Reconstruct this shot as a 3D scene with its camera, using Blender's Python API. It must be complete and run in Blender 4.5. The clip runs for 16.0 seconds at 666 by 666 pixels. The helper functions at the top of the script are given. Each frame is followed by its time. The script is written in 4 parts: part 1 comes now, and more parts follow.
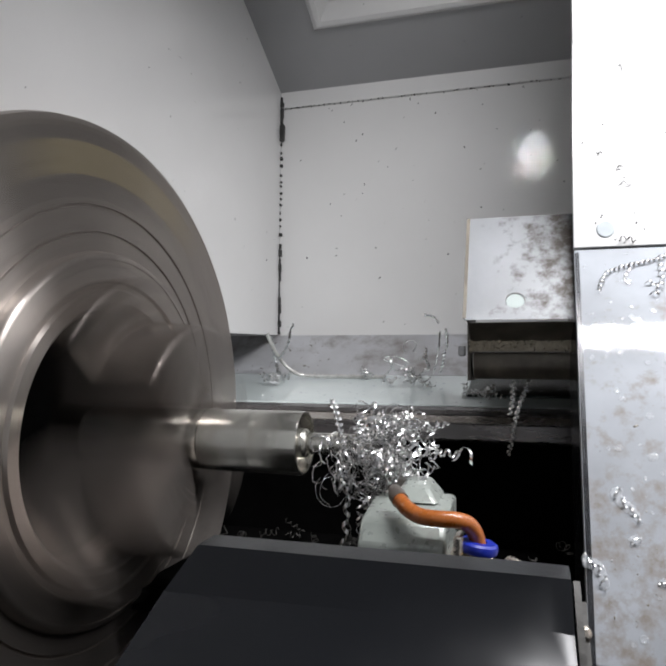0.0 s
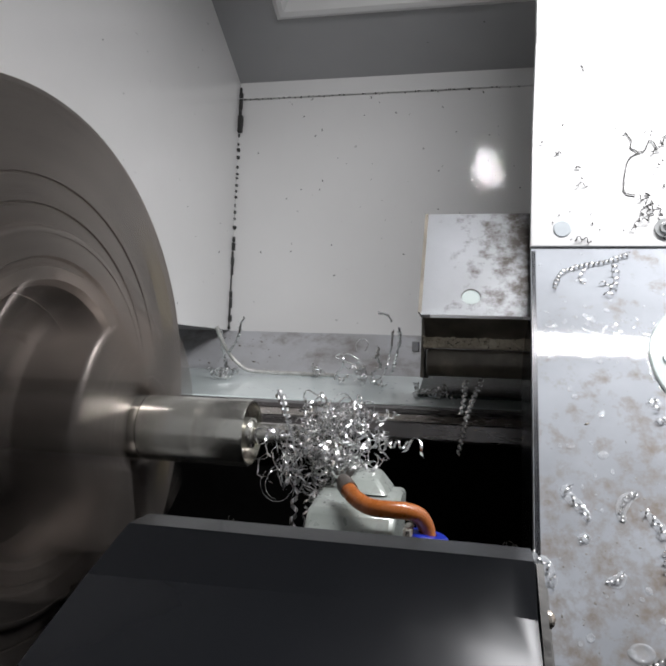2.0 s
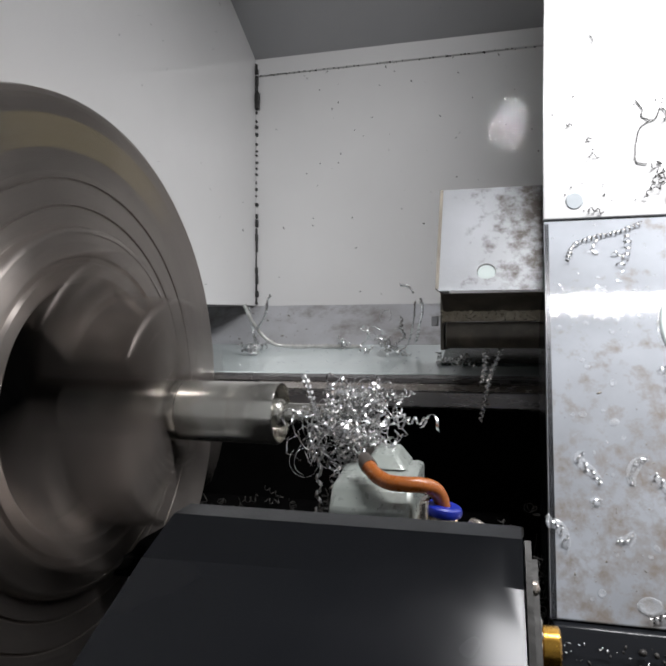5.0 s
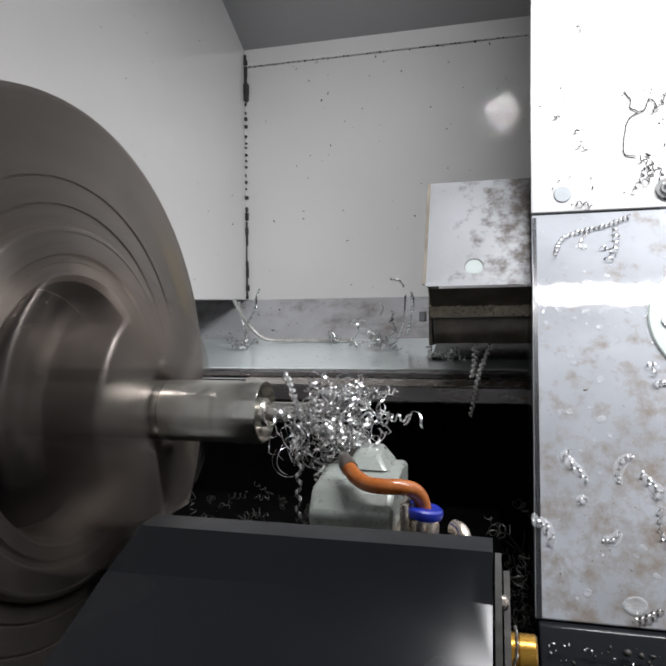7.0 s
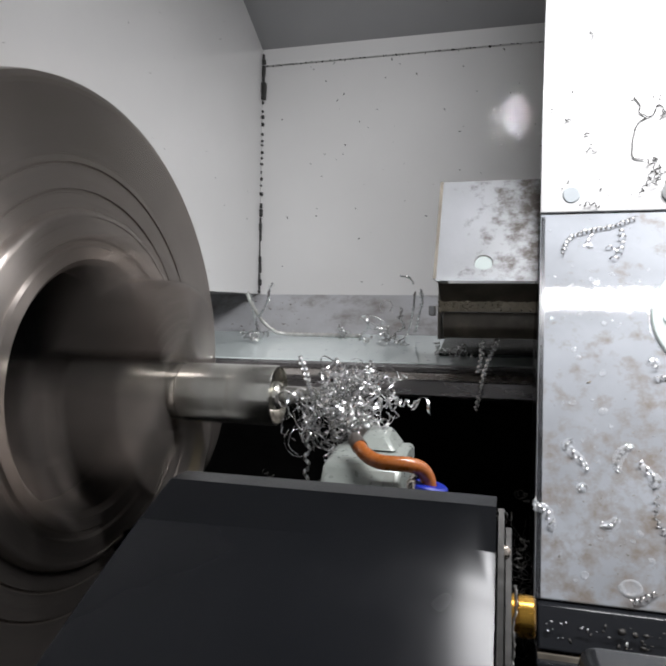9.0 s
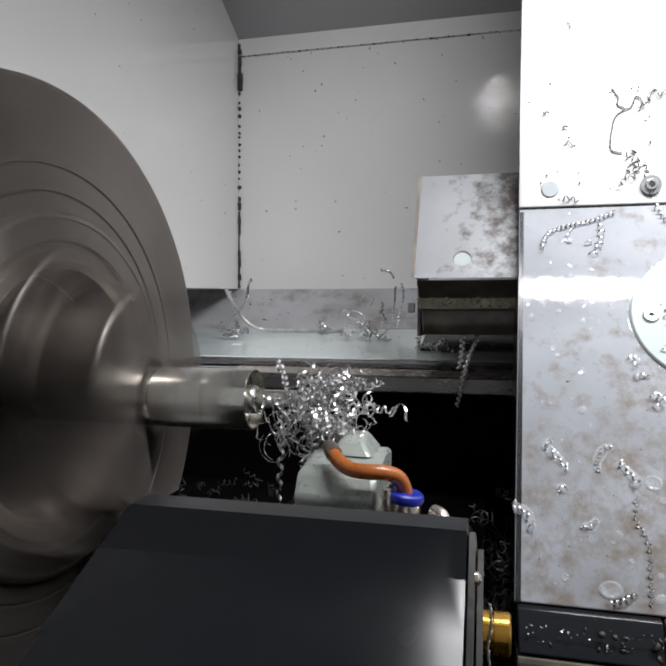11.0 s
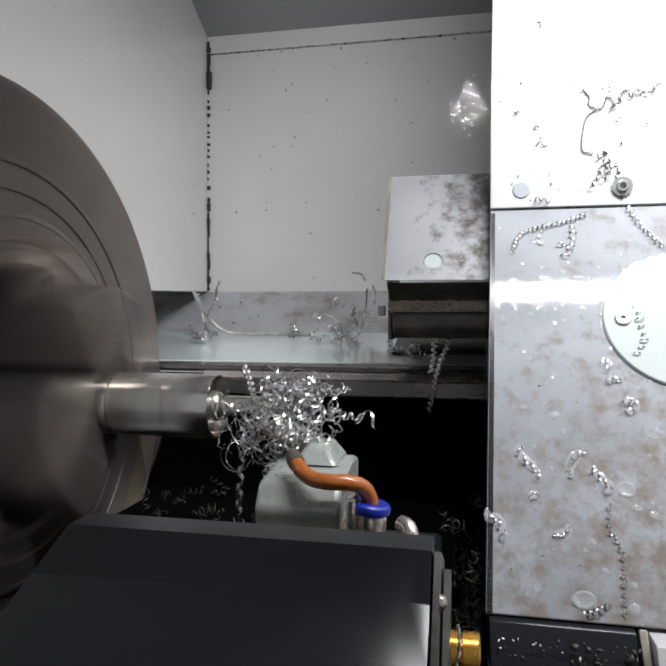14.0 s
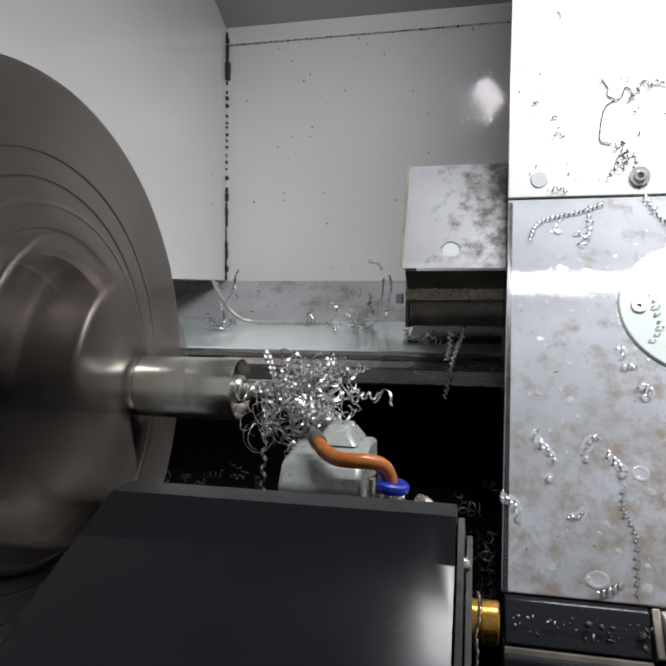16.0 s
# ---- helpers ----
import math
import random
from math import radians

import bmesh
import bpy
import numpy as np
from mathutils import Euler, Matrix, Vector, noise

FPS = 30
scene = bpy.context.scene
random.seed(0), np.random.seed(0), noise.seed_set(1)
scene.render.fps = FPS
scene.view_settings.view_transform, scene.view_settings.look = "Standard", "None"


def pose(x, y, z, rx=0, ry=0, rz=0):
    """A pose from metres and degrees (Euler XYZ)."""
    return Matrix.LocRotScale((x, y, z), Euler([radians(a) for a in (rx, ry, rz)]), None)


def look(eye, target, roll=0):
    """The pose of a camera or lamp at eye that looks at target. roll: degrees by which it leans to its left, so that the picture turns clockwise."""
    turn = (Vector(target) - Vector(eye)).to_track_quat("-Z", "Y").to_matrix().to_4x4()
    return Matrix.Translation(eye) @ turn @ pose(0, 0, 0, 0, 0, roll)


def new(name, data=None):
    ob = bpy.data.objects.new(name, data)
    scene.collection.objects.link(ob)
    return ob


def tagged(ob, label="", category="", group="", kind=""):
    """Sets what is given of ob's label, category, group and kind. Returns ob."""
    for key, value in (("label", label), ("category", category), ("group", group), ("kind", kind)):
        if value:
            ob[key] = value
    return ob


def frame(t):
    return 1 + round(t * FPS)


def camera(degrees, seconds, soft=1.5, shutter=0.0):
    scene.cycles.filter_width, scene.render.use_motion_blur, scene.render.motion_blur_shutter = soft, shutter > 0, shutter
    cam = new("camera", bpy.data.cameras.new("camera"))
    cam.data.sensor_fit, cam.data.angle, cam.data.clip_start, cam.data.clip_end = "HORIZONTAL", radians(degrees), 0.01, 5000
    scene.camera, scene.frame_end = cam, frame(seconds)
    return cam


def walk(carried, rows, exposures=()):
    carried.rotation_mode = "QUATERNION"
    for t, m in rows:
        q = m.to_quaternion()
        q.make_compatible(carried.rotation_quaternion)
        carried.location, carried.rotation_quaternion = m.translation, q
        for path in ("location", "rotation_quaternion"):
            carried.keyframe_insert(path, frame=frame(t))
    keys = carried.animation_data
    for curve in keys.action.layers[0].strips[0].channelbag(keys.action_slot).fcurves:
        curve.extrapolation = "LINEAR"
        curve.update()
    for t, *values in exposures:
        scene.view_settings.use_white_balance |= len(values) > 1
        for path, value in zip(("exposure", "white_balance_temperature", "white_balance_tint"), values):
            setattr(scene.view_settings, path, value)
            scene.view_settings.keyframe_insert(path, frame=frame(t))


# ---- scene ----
cam = camera(55.0, 16.0, soft=2.2, shutter=0.8)
ROWS = [
    (0.0, 0.0789, -0.2367, 1.1284, 16.04, 3.28, -0.47),
    (0.5, 0.0786, -0.2380, 1.1266, 14.94, 4.37, -0.85),
    (1.0, 0.0839, -0.2316, 1.1363, 13.80, 2.97, 1.74),
    (1.5, 0.0776, -0.2284, 1.1239, 12.73, 3.88, -1.50),
    (2.0, 0.0760, -0.2279, 1.1216, 11.51, 4.00, -2.36),
    (2.5, 0.0765, -0.2289, 1.1225, 11.51, 3.67, -2.25),
    (3.0, 0.0783, -0.2295, 1.1241, 10.44, 5.52, -1.96),
    (3.5, 0.0767, -0.2305, 1.1126, 10.49, 2.84, -4.44),
    (4.0, 0.0821, -0.2419, 1.1200, 13.92, 6.95, -2.63),
    (4.2, 0.0811, -0.2442, 1.1253, 14.26, 2.04, -0.92),
    (6.5, 0.0868, -0.2318, 1.1322, 14.27, -0.32, 0.45),
    (7.0, 0.0871, -0.2363, 1.1330, 14.14, -0.50, 0.49),
    (7.5, 0.0861, -0.2324, 1.1321, 13.79, -0.54, 0.40),
    (8.0, 0.0846, -0.2368, 1.1285, 13.28, -0.34, -0.69),
    (8.5, 0.0891, -0.2387, 1.1314, 15.30, -0.33, 0.22),
    (9.0, 0.0866, -0.2464, 1.1270, 14.65, -0.23, -1.15),
    (9.2, 0.0874, -0.2415, 1.1275, 13.65, -0.49, -1.00),
    (11.3, 0.0894, -0.2400, 1.1327, 13.27, -1.30, -0.05),
    (11.5, 0.0894, -0.2365, 1.1310, 12.59, -0.95, -0.19),
    (12.0, 0.0883, -0.2356, 1.1303, 12.02, -0.87, -0.45),
    (12.5, 0.0881, -0.2323, 1.1280, 10.69, -1.18, -0.71),
    (13.0, 0.0888, -0.2318, 1.1301, 11.09, -1.15, -0.29),
    (13.5, 0.0890, -0.2313, 1.1305, 11.04, -1.08, -0.37),
    (14.0, 0.0908, -0.2316, 1.1326, 11.27, -1.03, -0.20),
    (14.5, 0.0884, -0.2320, 1.1308, 10.85, -1.20, -0.24),
    (15.0, 0.0896, -0.2332, 1.1293, 11.78, -1.46, -0.55),
    (15.5, 0.0901, -0.2351, 1.1289, 12.42, -1.52, -0.56),
    (16.0, 0.0888, -0.2380, 1.1302, 12.34, -1.74, -0.56),
]

walk(cam, [(t, pose(x, y, z, 90 + pitch, roll, yaw)) for t, x, y, z, yaw, pitch, roll in ROWS],
     [(0.0, 0.42), (1.0, 0.26), (2.5, 0.20), (3.5, 0.02), (4.0, 0.16), (6.5, 0.28), (9.0, 0.32), (11.3, 0.20), (12.5, 0.17), (16.0, 0.17)])

# ---- light: one LED bar under the hood, dim workshop through the open door ----
world = bpy.data.worlds.new("workshop")
scene.world = world
world.use_nodes = True
world.node_tree.nodes["Background"].inputs[0].default_value = (0.955, 0.975, 1.01, 1)
world.node_tree.nodes["Background"].inputs[1].default_value = 0.27

lamp_data = bpy.data.lights.new("led_bar_light", "AREA")
lamp_data.shape, lamp_data.size, lamp_data.size_y, lamp_data.energy = "RECTANGLE", 0.41, 0.015, 2.3
lamp_data.spread = radians(135)
lamp_data.color = (0.985, 0.98, 1.0)
lamp = new("led_bar_light", lamp_data)
lamp.matrix_world = look((0.301, -0.093, 1.4080), (0.301, 0.085, 1.14))


# ---- materials ----
def nodes_of(name):
    m = bpy.data.materials.new(name)
    m.use_nodes = True
    return m, m.node_tree.nodes, m.node_tree.links, m.node_tree.nodes["Principled BSDF"]


def surface(name, base, dark, rough=0.5, metal=0.0, scale=40.0, fine=400.0, bump=0.1, stain=None, stain_at=0.62, stain_scale=14.0,
            distance=0.0004, coat=0.0, stretch=(1, 1, 1), coat_rough=0.08, lean=None, spec=0.5, vary=0.1, peel=4, aniso=0.0, coat_bump=None, alpha=1.0):
    """Two scales of variation, fine relief and, where given, stains."""
    m, n, k, p = nodes_of(name)
    co = n.new("ShaderNodeTexCoord")
    mp = n.new("ShaderNodeMapping")
    mp.inputs["Scale"].default_value = stretch
    k.new(co.outputs["Object"], mp.inputs["Vector"])
    big = n.new("ShaderNodeTexNoise")
    big.inputs["Scale"].default_value, big.inputs["Detail"].default_value = scale, 6
    small = n.new("ShaderNodeTexNoise")
    small.inputs["Scale"].default_value, small.inputs["Detail"].default_value = fine, peel
    for t in (big, small):
        k.new(mp.outputs[0], t.inputs["Vector"])
    ramp = n.new("ShaderNodeValToRGB")
    ramp.color_ramp.elements[0].position, ramp.color_ramp.elements[1].position = 0.3, 0.7
    ramp.color_ramp.elements[0].color, ramp.color_ramp.elements[1].color = (*dark, 1), (*base, 1)
    k.new(big.outputs["Fac"], ramp.inputs["Fac"])
    colour = ramp.outputs["Color"]
    if stain:
        s = n.new("ShaderNodeTexNoise")
        s.inputs["Scale"].default_value, s.inputs["Detail"].default_value, s.inputs["Roughness"].default_value = stain_scale, 9, 0.68
        k.new(mp.outputs[0], s.inputs["Vector"])
        r = n.new("ShaderNodeMapRange")
        r.inputs["From Min"].default_value, r.inputs["From Max"].default_value = stain_at - 0.10, stain_at + 0.12
        if lean:
            gx, gy, gz, off = lean
            dot = n.new("ShaderNodeVectorMath")
            dot.operation = "DOT_PRODUCT"
            dot.inputs[1].default_value = (gx, gy, gz)
            k.new(co.outputs["Object"], dot.inputs[0])
            add = n.new("ShaderNodeMath")
            add.inputs[1].default_value = off
            k.new(dot.outputs["Value"], add.inputs[0])
            add2 = n.new("ShaderNodeMath")
            k.new(add.outputs[0], add2.inputs[0])
            k.new(s.outputs["Fac"], add2.inputs[1])
            k.new(add2.outputs[0], r.inputs["Value"])
        else:
            k.new(s.outputs["Fac"], r.inputs["Value"])
        mix = n.new("ShaderNodeMix")
        mix.data_type = "RGBA"
        k.new(r.outputs["Result"], mix.inputs["Factor"])
        k.new(colour, mix.inputs["A"])
        mix.inputs["B"].default_value = (*stain, 1)
        colour = mix.outputs["Result"]
    k.new(colour, p.inputs["Base Color"])
    rr = n.new("ShaderNodeMapRange")
    rr.inputs["To Min"].default_value, rr.inputs["To Max"].default_value = max(0.03, rough - vary), rough + vary
    k.new(small.outputs["Fac"], rr.inputs["Value"])
    k.new(rr.outputs["Result"], p.inputs["Roughness"])
    p.inputs["Metallic"].default_value = metal
    p.inputs["Coat Weight"].default_value = coat
    p.inputs["Coat Roughness"].default_value = coat_rough
    p.inputs["Specular IOR Level"].default_value = spec
    b = n.new("ShaderNodeBump")
    b.inputs["Strength"].default_value, b.inputs["Distance"].default_value = bump, distance
    k.new(small.outputs["Fac"], b.inputs["Height"])
    k.new(b.outputs["Normal"], p.inputs["Normal"])
    if coat:
        skin = b
        if coat_bump is not None:
            skin = n.new("ShaderNodeBump")
            skin.inputs["Strength"].default_value, skin.inputs["Distance"].default_value = coat_bump, distance
            k.new(small.outputs["Fac"], skin.inputs["Height"])
        k.new(skin.outputs["Normal"], p.inputs["Coat Normal"])
    p.inputs["Alpha"].default_value = alpha
    if aniso:
        tan = n.new("ShaderNodeTangent")
        tan.direction_type, tan.axis = "RADIAL", "X"
        k.new(tan.outputs["Tangent"], p.inputs["Tangent"])
        p.inputs["Anisotropic"].default_value = aniso
        p.inputs["Anisotropic Rotation"].default_value = 0.25
    return m


WHITE = surface("white_enamel", (0.78, 0.775, 0.77), (0.72, 0.715, 0.71), 0.42, 0, 9, 500, 0.08, coat=1.0, coat_rough=0.03, distance=0.0003)
WALLWHITE = surface("orange_peel_enamel", (0.78, 0.775, 0.77), (0.72, 0.715, 0.71), 0.42, 0, 9, 620, 0.06, coat=1.0, coat_rough=0.003, distance=0.0004, peel=0.0, coat_bump=0.24, spec=0.1)
SHEET = surface("bright_white_enamel", (0.54, 0.54, 0.54), (0.51, 0.51, 0.51), 0.5, 0, 9, 300, 0.02, coat=0.1, spec=0.2)
PALECHIP = surface("pale_swarf", (0.66, 0.65, 0.63), (0.48, 0.47, 0.45), 0.36, 0.6, 200, 900, 0.15)
GREY = surface("grey_enamel", (0.37, 0.37, 0.375), (0.32, 0.32, 0.325), 0.42, 0, 9, 600, 0.25)
STEEL = surface("stained_sheet_steel", (0.262, 0.278, 0.302), (0.190, 0.20, 0.215), 0.55, 0.0, 26, 260, 0.08, (0.150, 0.130, 0.113), 0.575, 130, coat=0.30, coat_rough=0.03, lean=(1.5, 0.6, -1.7, -0.15), spec=0.12, coat_bump=0.10)
BOXST = surface("stained_cover_steel", (0.45, 0.465, 0.49), (0.37, 0.38, 0.395), 0.45, 0.12, 25, 450, 0.10, (0.105, 0.09, 0.078), 0.585, 150, coat=0.06, lean=(6.5, 0.0, 0.6, -0.18))
BAND = surface("oily_sheet_steel", (0.58, 0.59, 0.62), (0.42, 0.42, 0.43), 0.34, 0.3, 30, 500, 0.12, (0.15, 0.115, 0.09), 0.60, 26, coat=0.3)
WAY = surface("wet_way_cover", (0.82, 0.90, 0.90), (0.72, 0.80, 0.80), 0.18, 0.3, 20, 300, 0.05, coat=0.7)
RAIL = surface("ground_rail_steel", (0.26, 0.25, 0.25), (0.13, 0.12, 0.12), 0.28, 0.8, 30, 400, 0.1, stretch=(0.2, 1, 1))
EDGE = surface("polished_rail_edge", (0.72, 0.68, 0.64), (0.52, 0.47, 0.43), 0.25, 0.8, 60, 500, 0.15, stretch=(0.3, 1, 1))
CHUCK = surface("turned_chuck_steel", (0.53, 0.485, 0.45), (0.30, 0.265, 0.24), 0.30, 0.9, 18, 300, 0.08, aniso=0.85)
JAW = surface("dark_jaw_steel", (0.30, 0.27, 0.25), (0.16, 0.138, 0.125), 0.36, 0.8, 30, 300, 0.1)
BAR = surface("turned_bar_steel", (0.66, 0.65, 0.60), (0.54, 0.53, 0.49), 0.17, 0.92, 20, 900, 0.06, stretch=(6, 1, 1), vary=0.06)
BLACK = surface("black_oxide", (0.013, 0.014, 0.017), (0.011, 0.012, 0.014), 0.23, 0.1, 14, 60, 0.35, distance=0.0006, vary=0.10, spec=0.32, peel=2)
# Near black without gloss: the shade of pit and bores is in the colour.
SHADEBLACK = surface("shade_black", (0.004, 0.004, 0.004), (0.002, 0.002, 0.002), 0.9, 0, 40, 300, 0.3, spec=0.0)
GRIME = surface("greasy_dark_steel", (0.22, 0.195, 0.16), (0.09, 0.08, 0.065), 0.38, 0.2, 60, 400, 0.4, (0.28, 0.25, 0.20), 0.64, 50)
CRUST = surface("grimy_strip", (0.62, 0.57, 0.46), (0.36, 0.31, 0.23), 0.5, 0.1, 150, 500, 0.8)
CHIP = surface("bright_swarf", (0.84, 0.84, 0.84), (0.62, 0.62, 0.62), 0.24, 1.0, 200, 900, 0.15)
DULLCHIP = surface("grey_swarf", (0.42, 0.41, 0.40), (0.22, 0.215, 0.21), 0.26, 0.9, 200, 900, 0.15)
PLATE = surface("worn_dark_plate", (0.085, 0.083, 0.08), (0.045, 0.044, 0.042), 0.34, 0.5, 60, 400, 0.2)
DIRT = surface("dark_swarf", (0.045, 0.042, 0.038), (0.02, 0.019, 0.018), 0.55, 0.2, 200, 600, 0.2)
CAULK = surface("black_sealant", (0.035, 0.034, 0.032), (0.015, 0.015, 0.015), 0.5, 0, 200, 500, 0.5)
HOLDER = surface("pale_tool_holder", (0.36, 0.39, 0.365), (0.25, 0.275, 0.255), 0.30, 0.25, 60, 400, 0.15, (0.09, 0.085, 0.075), 0.66, 55, coat=0.4)
ORANGE = surface("orange_coolant_tube", (0.35, 0.105, 0.020), (0.26, 0.070, 0.012), 0.28, 0, 60, 400, 0.1, coat=0.3)
BLUE = surface("blue_release_collar", (0.008, 0.022, 0.30), (0.006, 0.016, 0.22), 0.35, 0, 90, 400, 0.1)
NICKEL = surface("nickel_fitting", (0.66, 0.60, 0.54), (0.5, 0.44, 0.38), 0.25, 0.9, 90, 500, 0.1)
BRASS = surface("oily_brass", (0.62, 0.36, 0.07), (0.48, 0.26, 0.04), 0.25, 0.85, 90, 500, 0.1)
ZINC = surface("zinc_screw", (0.50, 0.51, 0.51), (0.38, 0.39, 0.39), 0.35, 0.8, 90, 500, 0.1)
# Dark green of the saddle's shade and reflection on the wet way cover.
WAYSHADE = surface("way_shade_green", (0.026, 0.042, 0.036), (0.012, 0.020, 0.017), 0.24, 0.1, 60, 300, 0.15, spec=0.4)
YELLOW = surface("yellow_label", (0.28, 0.225, 0.11), (0.24, 0.19, 0.09), 0.5, 0, 60, 300, 0.1)
PLUG = surface("grey_plug", (0.42, 0.45, 0.47), (0.36, 0.39, 0.41), 0.35, 0, 90, 400, 0.1)
PALE = surface("pale_cover_plate", (0.34, 0.385, 0.375), (0.30, 0.335, 0.325), 0.45, 0.0, 25, 500, 0.06, coat=0.4, coat_rough=0.03, coat_bump=0.01, spec=0.15)
OIL = surface("coolant_drop", (0.55, 0.575, 0.60), (0.48, 0.50, 0.53), 0.08, 0.0, 90, 400, 0.02, coat=1.0, coat_rough=0.04, vary=0.03, alpha=0.32)
SPRAY = surface("coolant_spray", (0.45, 0.475, 0.51), (0.40, 0.425, 0.46), 0.14, 0.0, 90, 400, 0.02)


# ---- mesh helpers ----
def link(name, bm, material, parent=None, label="", smooth=None):
    me = bpy.data.meshes.new(name)
    bmesh.ops.recalc_face_normals(bm, faces=bm.faces)
    bm.to_mesh(me)
    bm.free()
    me.materials.append(material)
    if smooth is not None:
        me.shade_smooth()
        if smooth < 180:
            me.set_sharp_from_angle(angle=radians(smooth))
        count = len(me.polygons)
        if 10 < count < 150 and name != "block":
            mean = sum(f.area for f in me.polygons) / count
            for f in me.polygons:
                f.use_smooth = f.area < mean * 1.5
    ob = new(name, me)
    if parent:
        ob.parent = parent
    if label:
        tagged(ob, label)
    return ob


def part(name, bm, material, parent, label="", smooth=35):
    return link(name, bm, material, parent, label, smooth)


def thing(name, at, label, category, group=""):
    ob = new(name)
    ob.empty_display_size = 0.01
    ob.matrix_world = at if isinstance(at, Matrix) else Matrix.Translation(at)
    return tagged(ob, label, category, group)


def block(lo, hi, bevel=0.0, seg=2, bm=None):
    bm = bm or bmesh.new()
    made = bmesh.ops.create_cube(bm, size=1)["verts"]
    lo, hi = Vector(lo), Vector(hi)
    for v in made:
        v.co = Vector(((lo[i] + hi[i]) / 2 + v.co[i] * (hi[i] - lo[i]) for i in range(3)))
    if bevel:
        bmesh.ops.bevel(bm, geom=list({e for v in made for e in v.link_edges}), offset=bevel, segments=seg, affect="EDGES", profile=0.5)
    return bm


def prism(profile, x0, x1, bevel=0.0, bm=None):
    """A closed profile of (y, z) swept along x; x0 and x1 may be lists, one value a corner."""
    bm = bm or bmesh.new()
    a = x0 if isinstance(x0, (list, tuple)) else [x0] * len(profile)
    b = x1 if isinstance(x1, (list, tuple)) else [x1] * len(profile)
    va = [bm.verts.new((x, y, z)) for x, (y, z) in zip(a, profile)]
    vb = [bm.verts.new((x, y, z)) for x, (y, z) in zip(b, profile)]
    bm.faces.new(va), bm.faces.new(vb[::-1])
    for i in range(len(profile)):
        j = (i + 1) % len(profile)
        bm.faces.new((va[i], vb[i], vb[j], va[j]))
    if bevel:
        bmesh.ops.bevel(bm, geom=bm.edges[:], offset=bevel, segments=2, affect="EDGES", profile=0.5)
    return bm


def lathe(profile, n=96, bm=None, closed=False):
    """(x, r) profile turned round the x axis."""
    bm = bm or bmesh.new()
    rings = []
    for x, r in profile:
        if r < 1e-6:
            rings.append([bm.verts.new((x, 0, 0))])
        else:
            rings.append([bm.verts.new((x, r * math.cos(2 * math.pi * i / n), r * math.sin(2 * math.pi * i / n))) for i in range(n)])
    pairs = list(zip(rings, rings[1:])) + ([(rings[-1], rings[0])] if closed else [])
    for a, b in pairs:
        for i in range(n):
            j = (i + 1) % n
            if len(a) == 1 and len(b) == 1:
                continue
            if len(a) == 1:
                bm.faces.new((a[0], b[i], b[j]))
            elif len(b) == 1:
                bm.faces.new((a[i], b[0], a[j]))
            else:
                bm.faces.new((a[i], b[i], b[j], a[j]))
    return bm


def smooth_path(points, n):
    """Catmull-Rom through the points."""
    p = [Vector(q) for q in points]
    p = [p[0] * 2 - p[1], *p, p[-1] * 2 - p[-2]]
    out = []
    for i in range(1, len(p) - 2):
        for s in range(n):
            t = s / n
            out.append(0.5 * (2 * p[i] + (p[i + 1] - p[i - 1]) * t + (2 * p[i - 1] - 5 * p[i] + 4 * p[i + 1] - p[i + 2]) * t * t
                              + (3 * p[i] - p[i - 1] - 3 * p[i + 1] + p[i + 2]) * t ** 3))
    out.append(p[-2])
    return out


def tube(points, radius, sides=10, bm=None, flat=1.0, up=(0.3, 0.2, 1)):
    """A round or flattened rod along a path; radius may be a list."""
    bm = bm or bmesh.new()
    pts = [Vector(q) for q in points]
    rad = radius if isinstance(radius, (list, tuple)) else [radius] * len(pts)
    rings, side = [], None
    for i, q in enumerate(pts):
        d = (pts[min(i + 1, len(pts) - 1)] - pts[max(i - 1, 0)]).normalized()
        side = (side - d * side.dot(d)) if side else Vector(up).cross(d)
        if side.length < 1e-6:
            side = Vector((1, 0.1, 0)).cross(d)
        side.normalize()
        n2 = d.cross(side)
        rings.append([bm.verts.new(q + (side * math.cos(a) + n2 * math.sin(a) * flat) * rad[i]) for a in [2 * math.pi * s / sides for s in range(sides)]])
    for a, b in zip(rings, rings[1:]):
        for i in range(sides):
            j = (i + 1) % sides
            bm.faces.new((a[i], b[i], b[j], a[j]))
    bm.faces.new(rings[0][::-1]), bm.faces.new(rings[-1])
    return bm


